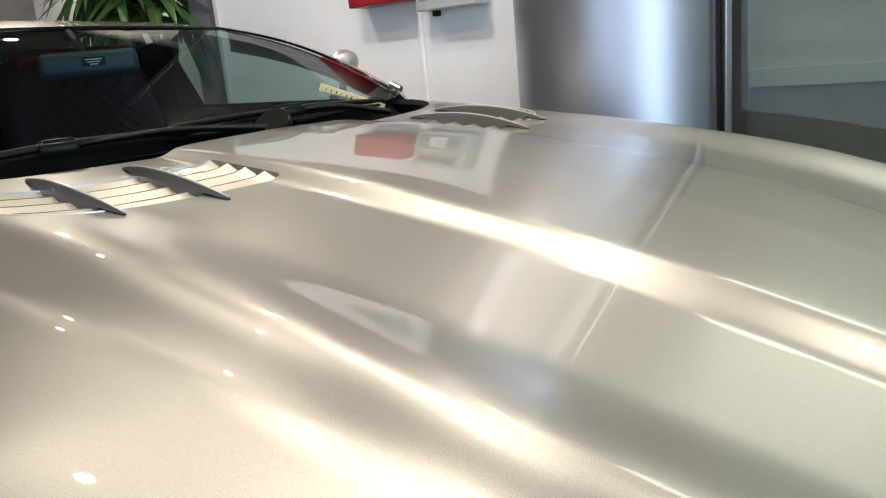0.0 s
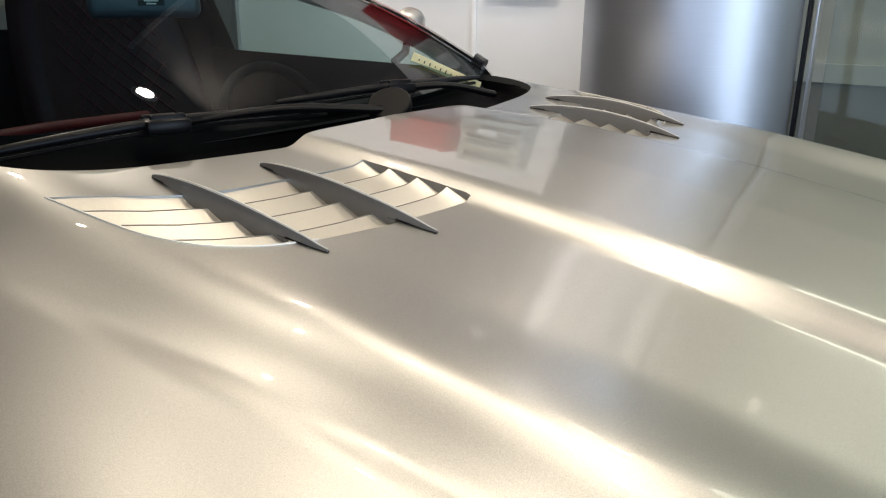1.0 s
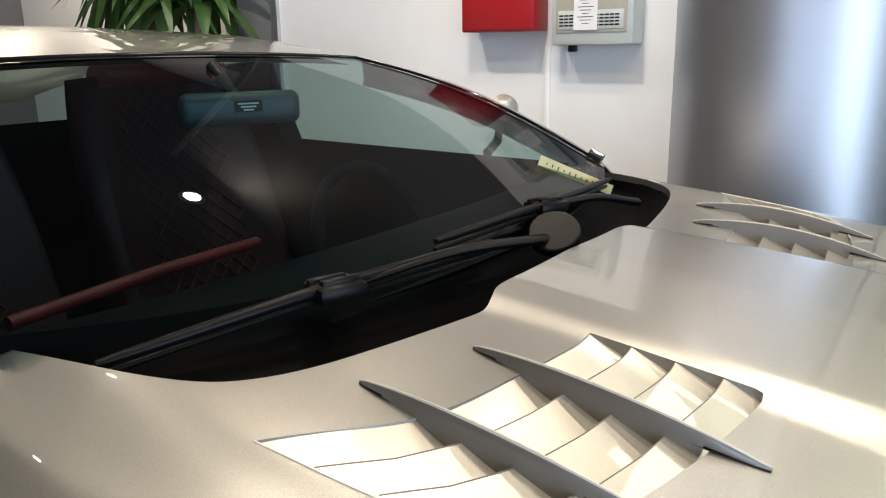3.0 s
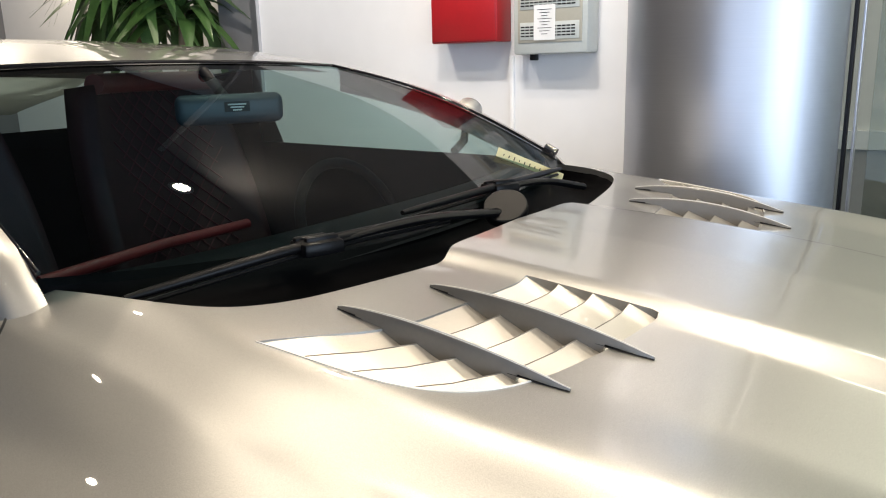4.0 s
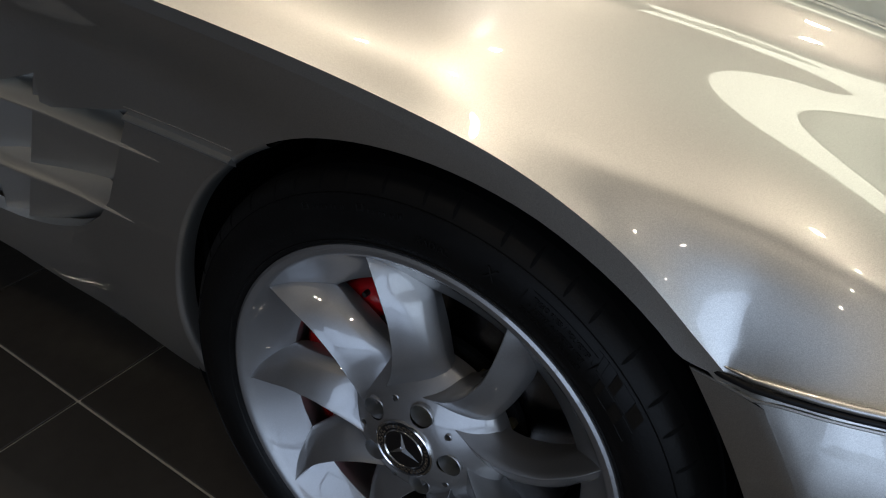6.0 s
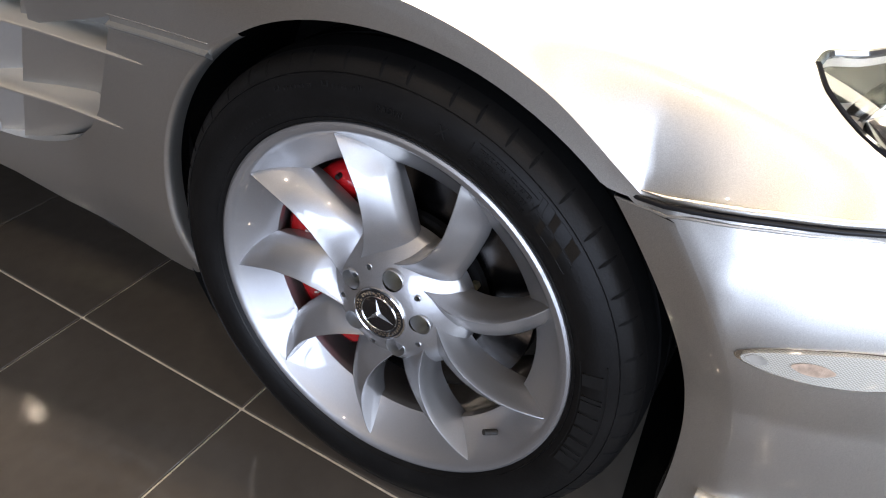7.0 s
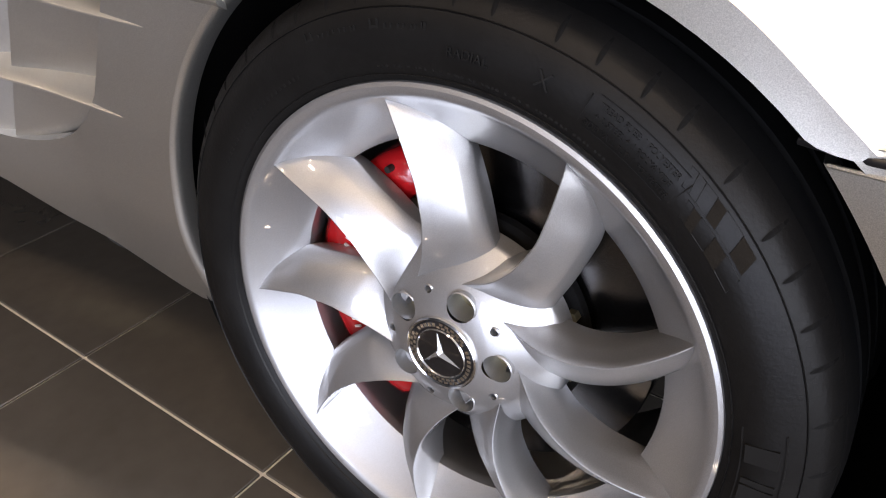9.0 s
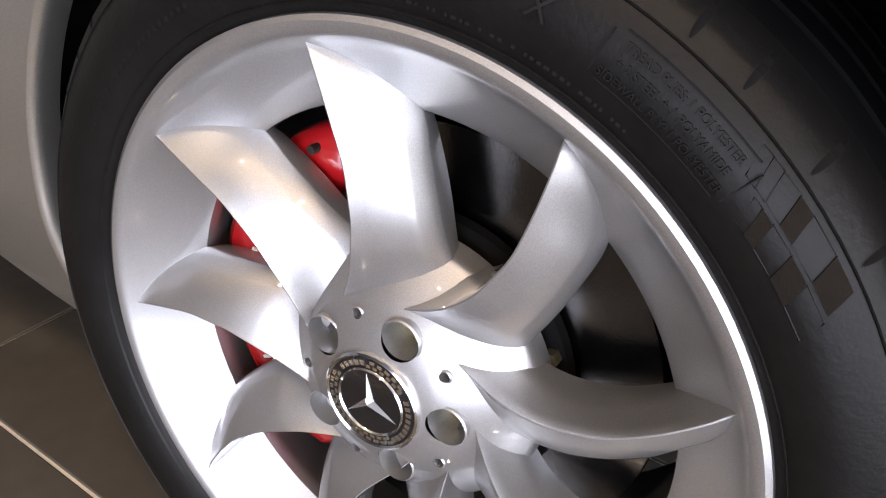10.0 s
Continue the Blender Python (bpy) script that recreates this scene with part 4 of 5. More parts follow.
def build_wheel(detail):
    w = part("wheel", revolve([(0.001, 0.10), (0.085, 0.10), (0.085, 0.06), (0.06, 0.05), (0.001, 0.05)], 32), DARKSTEEL, None, "silver nine-spoke turbine alloy wheel")
    prof = [(0.1935, 0.0415), (0.1965, 0.0385), (0.205, 0.0318), (0.220, 0.0195), (0.232, 0.009), (0.2365, 0.0042), (0.2395, 0.0005), (0.2435, -0.0025), (0.2485, -0.0032), (0.2518, -0.0015), (0.2532, 0.003), (0.2525, 0.012),
            (0.242, 0.016), (0.235, 0.05), (0.228, 0.10), (0.226, 0.225), (0.222, 0.225), (0.218, 0.10), (0.1955, 0.056), (0.1935, 0.048)]
    part("rim", revolve(prof, 144, True), RIM, w, "silver alloy rim")
    blade = spoke_mesh()
    first = part("spoke", blade, RIM, w, "silver curved spoke")
    for k in range(9):
        ob = first if k == 0 else part("spoke", first.data, RIM, w)
        ob.matrix_basis = pose(0, 0, 0, 0, -(142.8 - 40 * k), 0)
    part("hub_plate", hub_plate(), RIM, w)
    y0 = float(hub_y(np.array([0.1012]))[0])
    part("hub_edge", revolve([(0.1008, y0 - 0.0002), (0.1036, y0 + 0.0024), (0.1052, y0 + 0.0055), (0.1060, y0 + 0.010), (0.1062, 0.062)], 90), RIM, w)
    for i in range(5):
        for nm, a, rr, hr in (("bolt_hole", 144 - 72 * i, 0.0548, 0.0140), ("pin_hole", 108 - 72 * i, 0.0612, 0.0038)):
            y0 = float(hub_y(np.array([rr]))[0])
            bm = revolve([(hr, y0 + 0.03), (hr, y0 - 0.0006), (hr + 0.0012, y0 + 0.0004)], 28)
            bm.transform(Matrix.Translation((rr * math.cos(radians(a)), 0, rr * math.sin(radians(a)))))
            part(nm, bm, RIM, w)
    part("hub_well", revolve([(0.001, 0.030), (0.074, 0.030)], 40), BRASS, w, "dull plated bolts behind the hub")
    # centre badge: star and wreath ring as plain shapes
    badge = part("badge", revolve([(0.001, -0.0015), (0.026, -0.0012), (0.0262, 0.002)], 48), GLOSSBLACK, w, "round black centre cap with a metal star")
    part("badge_rim", revolve([(0.0345, -0.001), (0.0360, -0.002), (0.0375, -0.001), (0.038, 0.01), (0.0345, 0.006)], 64, True), CHROME, badge)
    part("badge_ring", revolve([(0.026, -0.0005), (0.0348, -0.0002), (0.0348, 0.003)], 64), BLACK, badge)
    part("inner_ring", revolve([(0.0245, -0.0012), (0.0255, -0.0026), (0.0265, -0.0012)], 64), CHROME, badge)
    star = []
    for i in range(6):
        a, r = radians(98 + 60 * i), (0.0235 if i % 2 == 0 else 0.0042)
        star.append((r * math.cos(a), r * math.sin(a)))
    bm = bmesh.new()
    c = bm.verts.new((0, -0.0052, 0))
    ring = [bm.verts.new((x, -0.0016, z)) for x, z in star]
    for i in range(6):
        bm.faces.new((c, ring[i], ring[(i + 1) % 6]))
    bmesh.ops.recalc_face_normals(bm, faces=bm.faces[:])
    part("star", bm, CHROME, badge)
    bars = [arc_bar(0.0285, 0.0325, a, a + 6, 0.0008, 3, -0.0004) for a in list(range(-52, 24, 9)) + list(range(100, 140, 9))]
    bars += [arc_bar(0.0275, 0.0300, a, a + 7, 0.0008, 3, -0.0004) for a in list(range(36, 96, 11)) + list(range(150, 300, 11))]
    bars += [arc_bar(0.0308, 0.0335, a + 5, a + 12, 0.0008, 3, -0.0004) for a in list(range(36, 90, 11)) + list(range(150, 300, 11))]
    for bar in bars:
        part("badge_mark", bar, CHROME, badge)
    part("valve", join([tube([(0.216 * math.cos(radians(-43)), 0.024, 0.216 * math.sin(radians(-43))), (0.203 * math.cos(radians(-44)), 0.010, 0.203 * math.sin(radians(-44)))], 0.0042, 10)]), DARKSTEEL, w)
    # tyre: bead, bulged wall, shoulder and grooved tread
    wall = [(0.248, 0.010), (0.2505, 0.0045)] + [(r, side_y(r)) for r in np.linspace(0.2535, 0.316, 18)]
    shoulder = [(0.3205, 0.0052), (0.3255, 0.012), (0.3295, 0.022)]
    tread = []
    for g in (0.055, 0.10, 0.145, 0.19):
        tread += [(TYRE_R, g - 0.006), (TYRE_R - 0.006, g - 0.004), (TYRE_R - 0.006, g + 0.004), (TYRE_R, g + 0.006)]
    tread += [(0.3295, 0.23), (0.322, 0.245), (0.30, 0.258), (0.248, 0.24)]
    tyre = part("tyre", revolve(wall + shoulder, 180), RUBBER, w, "black low-profile tyre with raised lettering")
    part("tread", revolve(shoulder[-1:] + tread, 180), LINER, tyre, "matt black grooved tread")
    if detail:
        part("bead_line", revolve([(0.2576, side_y(0.2576) + 0.001), (0.2588, side_y(0.2588) - 0.0012), (0.2599, side_y(0.2599) + 0.001)], 144), RUBBER, tyre)
        part("shoulder_line", revolve([(0.3078, side_y(0.3078) + 0.001), (0.3090, side_y(0.3090) - 0.0012), (0.3101, side_y(0.3101) + 0.001)], 144), RUBBER, tyre)
        # lens-shaped dark patches for the shade in the shoulder's slots, at uneven steps
        slot = lip = None
        turn = 0.0
        for k in range(53):
            ob = part("slot_shade", slot.data if slot else lens_patch(0.3125, 0.3272, 0.0021, 0.0008), LINER, tyre, "narrow dark patch for the shade in a shoulder slot" if not slot else "")
            ob.matrix_basis = pose(0, 0, 0, 0, -(72.2 - turn), 0)
            edge = part("slot_lip", lip.data if lip else lens_patch(0.3115, 0.3274, 0.0027, 0.0003), LETTER, ob)
            slot, lip = slot or ob, lip or edge
            turn += (5.8, 6.7, 5.7, 8.2, 8.1)[k % 5]
            if turn > 356:
                break
        # wide raised band in place of the maker's name, with a flag of lozenges beside it
        band = [arc_bar(0.2699, 0.2933, a, a + w2, 0.0007, 3, side_y(0.2816)) for a, w2 in ((4, 3.4), (-0.2, 1.0), (-3.8, 3.2), (-8.4, 3.6), (-12.6, 3.2), (-16.6, 2.8), (-18.8, 1.0), (-23.2, 3.4))]
        for b in band:
            part("raised_block", b, LETTER, tyre)
        part("band_edge", join([arc_bar(r, r + 0.0012, -25, 10, 0.0008, 14, side_y(r)) for r in (0.2664, 0.2968)]), LETTER, tyre)
        # waving flag: two rows of leaning cells, matte and plain by turns
        for r0, r1, stops, dark in ((0.2792, 0.2915, (45.3, 44.1, 42.5, 39.5, 36.6, 33.0), (1, 3)), (0.2936, 0.3058, (48.4, 47.1, 45.7, 43.45, 41.6, 37.9, 34.7), (3, 5))):
            for k, (a1, a0) in enumerate(zip(stops, stops[1:])):
                lean = 1.2
                line = [(a0, r0), (a1, r0), (a1 + lean, r1), (a0 + lean, r1)]
                at = lambda p, q, up: (q * math.cos(radians(p)), side_y(q) - up, q * math.sin(radians(p)))
                if k in dark:
                    b = bmesh.new()
                    grid = [[b.verts.new(at(a0 + (a1 - a0) * u + lean * v, r0 + (r1 - r0) * v, 0.0009)) for u in (0, 0.5, 1)] for v in (0, 0.34, 0.67, 1)]
                    for p, q in zip(grid, grid[1:]):
                        for n in (0, 1):
                            b.faces.new((p[n], p[n + 1], q[n + 1], q[n]))
                    part("flag_cell", b, FLAGMATTE, tyre)
                else:
                    part("flag_outline", tube([at(p, q, 0.0001) for p, q in line + line[:1]], 0.00045, 4, caps=False), LETTER, tyre)
        text_ring("TREAD PLIES: 1 POLYESTER", 0.2942, 56, 0.0058, tyre)
        text_ring("+ 2 STEEL + 1 POLYAMIDE", 0.2868, 56, 0.0058, tyre)
        text_ring("SIDEWALL PLY: 1 POLYESTER", 0.2794, 56, 0.0058, tyre)
        text_ring("RADIAL", 0.2804, 83, 0.010, tyre)
        text_ring("X", 0.2835, 71, 0.017, tyre)
        part("text_frame", join([arc_bar(0.2762, 0.2769, 48.5, 63.5, 0.0006, 10, side_y(0.2762)), arc_bar(0.3008, 0.3015, 48.5, 63.5, 0.0006, 10, side_y(0.3008))] + [arc_bar(0.2782, 0.2995, a, a + 0.15, 0.0006, 2, side_y(0.2888)) for a in (47.6, 64.3)]), LETTER, tyre)
        rng = random.Random(8)
        fine, a = [], 58.0
        while a < 100:
            wide = rng.choice((0.35, 0.5, 0.7))
            fine.append(arc_bar(0.2648, 0.2667, a, a + wide, 0.0002, 2, side_y(0.2660)))
            a += wide + rng.choice((0.35, 0.4, 1.1))
        fine += [arc_bar(0.2719, 0.2751, a, a + 0.5, 0.0002, 2, side_y(0.2740)) for a in np.arange(118, 150, 1.4)]
        for a, wide, tall in ((112.0, 1.6, 0.0117), (109.6, 1.3, 0.008), (107.3, 1.4, 0.008), (105.0, 1.3, 0.008), (103.0, 1.0, 0.008), (98.6, 1.6, 0.0117), (96.2, 1.4, 0.008), (93.9, 1.3, 0.008), (91.9, 1.0, 0.008), (90.3, 0.8, 0.0105)):
            for e0, e1 in ((0.0, 0.32), (wide - 0.32, wide)):
                fine.append(arc_bar(0.2898, 0.2898 + tall, a + e0, a + e1, 0.0002, 2, side_y(0.2946)))
            fine.append(arc_bar(0.2898 + tall * 0.42, 0.2898 + tall * 0.56, a + 0.34, a + wide - 0.34, 0.0002, 2, side_y(0.2946)))
        for b in fine:
            part("small_mark", b, LETTER, tyre)
    # brake behind the spokes
    disc = part("brake_disc", revolve([(0.09, 0.096), (0.095, 0.085), (0.172, 0.085), (0.173, 0.088), (0.173, 0.112), (0.172, 0.116), (0.09, 0.116)], 96, True), STEEL, w, "drilled steel brake disc")
    part("disc_bell", revolve([(0.001, 0.060), (0.080, 0.062), (0.094, 0.075), (0.096, 0.094)], 64), DARKSTEEL, disc)
    for a in np.radians(np.arange(20, 380, 36)):
        part("bell_bolt", tube([(0.103 * math.cos(a), 0.064, 0.103 * math.sin(a)), (0.103 * math.cos(a), 0.08, 0.103 * math.sin(a))], 0.0065, 6), BRASS, disc)
    part("hub_ring", revolve([(0.088, 0.070), (0.112, 0.073), (0.114, 0.080)], 64), LINER, disc)
    return w


def build_caliper(parent):
    """A red fixed caliper that hugs the disc's rear edge."""
    bm = bmesh.new()
    rings = []
    for i in range(25):
        t = i / 24
        a = radians(114 + 126 * t)
        bulge = math.sin(math.pi * min(1, max(0, t))) ** 0.35
        r0, r1 = 0.138 - 0.010 * bulge, 0.165 + 0.030 * bulge
        d0 = 0.074 - 0.016 * bulge
        sec = [(r0, 0.082), (r0 + 0.004, d0 + 0.004), (r0 + 0.012, d0), ((r0 + r1) / 2, d0 - 0.003), (r1 - 0.012, d0), (r1 - 0.003, d0 + 0.006), (r1, 0.082), (r1, 0.13), (r0, 0.13)]
        rings.append([bm.verts.new((r * math.cos(a), d, r * math.sin(a))) for r, d in sec])
    k = len(rings[0])
    for a, b in zip(rings, rings[1:]):
        for j in range(k):
            bm.faces.new((a[j], a[(j + 1) % k], b[(j + 1) % k], b[j]))
    bm.faces.new(rings[0])
    bm.faces.new(rings[-1])
    bmesh.ops.recalc_face_normals(bm, faces=bm.faces[:])
    c = part("brake_caliper", shade(bm, 50), CALIPER, parent, "red brake caliper with white lettering")
    bars = [arc_bar(0.151, 0.159, a, a + 0.9, 0.001, 3, 0.0545) for a in np.arange(150, 206, 3.4)]
    part("caliper_mark", join(bars), WHITEINK, c)
    part("bleed_screw", tube([(0.168 * math.cos(radians(124)), 0.056, 0.168 * math.sin(radians(124))), (0.168 * math.cos(radians(124)), 0.066, 0.168 * math.sin(radians(124)))], 0.0035, 8), DARKSTEEL, c)
    return c


STEER = -5.6
wheel_right = build_wheel(True)
wheel_right.parent = car
wheel_right.matrix_basis = pose(0.004, -0.9036, 0.334, -3.2, 0, STEER)
caliper = build_caliper(wheel_right)
plain_wheel = build_wheel(False)
plain_wheel.parent = car
plain_wheel.matrix_basis = pose(0.004, 0.9036, 0.334, -3.2, 0, 180 + STEER)
for x, y, turn in ((-2.70, -0.90, 0), (-2.70, 0.90, 180)):
    copy_thing(plain_wheel, pose(x, y, 0.334, 0, 0, turn))

# ---- car: cabin ----


def screen_point(u, v, out=0.0):
    """The windscreen: u from the right edge (-1) to the left (1), v from its foot (0) to its head (1)."""
    foot = np.array([-0.735 - 0.150 * abs(u) ** 2.6, 0.675 * u, 0.905 + 0.028 * abs(u) ** 2])
    head = np.array([-1.560 + 0.03 * abs(u) ** 2, 0.575 * u, 1.190 - 0.018 * abs(u) ** 2])
    p = foot + (head - foot) * v
    p[2] += 0.030 * math.sin(math.pi * v) + out
    p[1] += 0.012 * u * math.sin(math.pi * v)
    return p


def patch(fn, nu, nv, name="patch"):
    verts = [fn(i / nu, j / nv) for i in range(nu + 1) for j in range(nv + 1)]
    faces = [(i * (nv + 1) + j, (i + 1) * (nv + 1) + j, (i + 1) * (nv + 1) + j + 1, i * (nv + 1) + j + 1) for i in range(nu) for j in range(nv)]
    return mesh(name, verts, faces)


windscreen = part("windscreen", patch(lambda a, b: screen_point(-0.984 + 1.984 * a, b), 48, 24), GLASS, car, "large tinted windscreen")
# dark border printed round the glass, and the trim that holds it
edge_u = lambda a: 2 * a - 1
part("glass_border", patch(lambda a, b: screen_point(edge_u(a), 0.97 + 0.03 * b, 0.002), 40, 1), GLOSSBLACK, windscreen)
for s in (-1, 1):
    part("pillar_trim", tube([tuple(screen_point(s * 0.985, v, 0.003)) for v in np.linspace(0.03, 1.0, 26)], 0.003, 8), GLOSSBLACK, car)

    def pillar(a, b, s=s):
        """From the glass edge (b = 0) over the pillar's back and down to the door (b = 1)."""
        v = -0.10 + 1.10 * a if s < 0 else -0.07 + 1.07 * a
        sink = 0.030 * max(0, 1 - (v + 0.07) / 0.10) ** 1.5 if s > 0 else 0.080 * max(0, 1 - (v + 0.10) / 0.20) ** 1.6
        g = screen_point(s * 0.988, v, 0.006 - sink)
        ang = b * math.radians(118)
        wide = 0.050
        return g + np.array([-0.02 * math.sin(ang), s * wide * math.sin(ang), 0.052 * (math.cos(ang) - 1) + 0.006 * math.sin(2 * ang) * (b < 0.75)])
    part("windscreen_pillar", patch(pillar, 40, 14), PAINT, car, "silver windscreen pillar")
    if s > 0:
        part("glass_border", patch(lambda a, b: screen_point(0.935 + 0.052 * b, a, 0.002), 24, 1), GLOSSBLACK, windscreen)
        part("pillar_cap", tube([tuple(screen_point(s * 1.0, v, 0.010)) for v in np.linspace(0.0, 0.045, 4)], 0.012, 10), CHROME, car, "bright metal cap at the pillar foot")
part("header_trim", tube([tuple(screen_point(u, 1.003, 0.002)) for u in np.linspace(-1, 1, 40)], 0.0045, 6), GLOSSBLACK, car)


def roof_point(a, b):
    """The roof from the windscreen's head back to the tail."""
    u = 2 * a - 1
    x = -1.565 + 0.03 * abs(u) ** 2 - 1.85 * b
    w = 0.580 - 0.03 * b + 0.10 * max(0, b - 0.5)
    z = 1.192 + 0.075 * math.sin(math.pi * min(1, b * 1.35)) * (1 if b < 0.37 else 1) - 0.33 * max(0, b - 0.37) ** 1.5 - 0.018 * abs(u) ** 2
    return np.array([x, w * u, z])


part("roof", patch(roof_point, 32, 12), PAINT, car, "silver roof")


def door_skin(sign):
    belt = lambda x: (0.665 + 0.14 * min(1, max(0, (-0.90 - x) / 0.5)), 0.925 + 0.0 * x)
    side = part("side_window", patch(lambda a, b: np.array([
        -0.95 - 0.98 * a, sign * ((0.70 + 0.07 * min(1, a * 3)) * (1 - b) + (0.672 - 0.095 * min(1, a / 0.62)) * b), 0.90 * (1 - b) + (0.955 + 0.228 * min(1, a / 0.62)) * b]), 24, 8), SIDEGLASS, car, "side window")
    side.visible_shadow = False
    part("door", patch(lambda a, b: np.array([
        -0.975 - 1.5 * a, sign * ((0.69 + 0.08 * min(1, a * 3)) * (1 - b) + 0.856 * b), 0.905 * (1 - b) + 0.829 * b + 0.012 * math.sin(math.pi * b)]), 24, 8), PAINT, car, "silver door top")
    # door mirror on its short arm
    mx, my, mz = -1.235, 0.805, 1.035
    bm = bmesh.new()
    bmesh.ops.create_uvsphere(bm, u_segments=28, v_segments=16, radius=1)
    for v in bm.verts:
        v.co.x = v.co.x * (0.042 if v.co.x > 0 else 0.015)
        v.co.y *= 0.065
        v.co.z *= 0.04
    bm.transform(pose(mx, sign * my, mz, 0, 0, sign * 8))
    mir = part("door_mirror", shade(bm, 60), PAINT, car, "silver door mirror")
    part("mirror_arm", tube([(mx, sign * my, mz - 0.03), (mx - 0.01, sign * 0.80, mz - 0.085), (mx - 0.01, sign * 0.75, mz - 0.11)], 0.013, 8), GLOSSBLACK, mir)


for s in (-1, 1):
    door_skin(s)


def rear_body(sign):
    """The plain rear: flank, haunch and tail."""
    def pt(a, b):
        x = -1.6 - 1.95 * a
        w = 0.86 + 0.09 * math.sin(math.pi * min(1, a * 1.3)) - 0.16 * max(0, a - 0.75) / 0.25
        z = 0.835 * (1 - b) + 0.175 * b
        return np.array([x, sign * (w - 0.05 * b ** 3), z])
    part("rear_wing", patch(pt, 24, 10), PAINT, car)

    def deck(a, b):
        x = -2.45 - 1.1 * a
        return np.array([x, sign * (0.0 + 0.90 * b - 0.16 * b * max(0, a - 0.5)), 0.90 - 0.05 * a + 0.06 * (1 - b) * (1 - a) - 0.06 * b ** 2])
    part("boot_lid", patch(deck, 10, 10), PAINT, car)
    part("tail_panel", patch(lambda a, b: np.array([-3.55, sign * 0.74 * a, 0.84 - 0.66 * b]), 6, 6), PAINT, car)


for s in (-1, 1):
    rear_body(s)

# cowl: black scuttle between bonnet and glass
cowl_np = np.array(cowl_curve)


def cowl_pt(a, b):
    y = -0.66 + 1.32 * a
    order = np.argsort(-cowl_np[:, 1])
    front_x = float(np.interp(-abs(y), cowl_np[order][::-1, 1], cowl_np[order][::-1, 0])) + 0.004
    g = screen_point(y / 0.675, 0.05, -0.012)
    zf = float(upper([front_x], [y])[0]) - 0.012
    x = front_x + (g[0] - front_x) * b
    return np.array([x, y, zf + (g[2] - zf) * b - 0.040 * math.sin(math.pi * b)])


part("scuttle", patch(cowl_pt, 60, 8), SCUTTLE, car, "black plastic scuttle panel below the windscreen")


def wiper(name, pivot, joint, tip, start, disc):
    w = part(name, tube(bezier([pivot, (np.array(pivot) + np.array(joint)) / 2 + (0, 0, 0.012), joint], 10), lambda t: 0.0125 - 0.004 * t, 10, 0.65), WIPER, car, "black windscreen wiper")
    blade = bezier([start, joint, tip], 14)
    part("blade", tube([np.array(p) + (0, 0, 0.004) for p in blade], lambda t: 0.0085 * (0.55 + 0.45 * math.sin(math.pi * t) ** 0.5), 8, 0.9), WIPER, w)
    part("squeegee", tube([np.array(p) + (-0.002, 0, -0.008) for p in blade], 0.0035, 6), RUBBER, w)
    j = join([box(0.050, 0.062, 0.020, 0.006, pose(*joint, 0, 0, -18)), box(0.012, 0.05, 0.026, 0.004, pose(joint[0] + 0.008, joint[1], joint[2] + 0.003, 0, 0, -18)), box(0.012, 0.05, 0.024, 0.004, pose(joint[0] - 0.013, joint[1], joint[2] + 0.002, 0, 0, -18))])
    part("blade_joint", j, WIPER, w)
    if disc:
        bm = revolve([(0.001, -0.004), (0.037, -0.004), (0.0395, -0.002), (0.0395, 0.012)], 48)
        bm.transform(Matrix.Translation((-0.681, 0.050, 0.924)) @ Vector((0, -1, 0)).rotation_difference(Vector((0.22, -0.55, 0.80))).to_matrix().to_4x4())
        part("pivot_cap", bm, WIPER, w, "round black pivot cover")
    return w


wiper("wiper", (-0.690, 0.04, 0.914), (-0.747, -0.358, 0.931), (-0.815, -0.612, 0.909), (-0.725, -0.06, 0.922), True)
wiper("wiper", (-0.700, 0.42, 0.905), (-0.753, 0.158, 0.937), (-0.767, -0.136, 0.933), (-0.79, 0.50, 0.925), False)

# inside
DASH = material("dash_leather", (0.009, 0.009, 0.010), 0.6, 0, 0.3, 20, 0.3, 300, ior=1.15)
REDTRIM = material("red_leather", (0.20, 0.012, 0.014), 0.45, 0, 0.2, 20, 0.25, 300)
STITCH = material("quilt_stitching", (0.11, 0.022, 0.030), 0.6)
MESHY = material("quilted_leather", (0.045, 0.010, 0.012), 0.55, 0, 0.25, 25, 0.3, 250)
dash = part("dashboard", patch(lambda a, b: np.array([-0.745 - 0.13 * abs(2 * a - 1) ** 2.6 - (0.375 - 0.13 * abs(2 * a - 1) ** 2.6) * b, -0.62 + 1.24 * a, 0.893 + 0.02 * math.sin(math.pi * b) - 0.07 * b ** 3]), 24, 10), DASH, car, "black leather dashboard")
part("dash_face", patch(lambda a, b: np.array([-1.12 - 0.03 * b, -0.62 + 1.24 * a, 0.845 - 0.35 * b]), 10, 4), DASH, dash)
part("red_trim", tube([(-1.10, -0.56, 0.880), (-1.13, -0.33, 0.885), (-1.165, -0.112, 0.878)], 0.0095, 10), REDTRIM, dash, "red trim bar along the dashboard")
part("steering_wheel", join([tube([(-1.30 - 0.07 * math.sin(a), 0.36 + 0.18 * math.cos(a), 0.765 + 0.165 * math.sin(a)) for a in np.linspace(0, 2 * math.pi, 40)], 0.014, 8, caps=False)]), DASH, car, "black leather steering wheel")
part("cabin_floor", patch(lambda a, b: np.array([-0.95 - 1.9 * a, -0.68 + 1.36 * b, 0.42]), 4, 4), DASH, car)
part("bulkhead", patch(lambda a, b: np.array([-2.42 - 0.25 * b, -0.66 + 1.32 * a, 0.42 + 0.565 * b]), 4, 4), DASH, car)
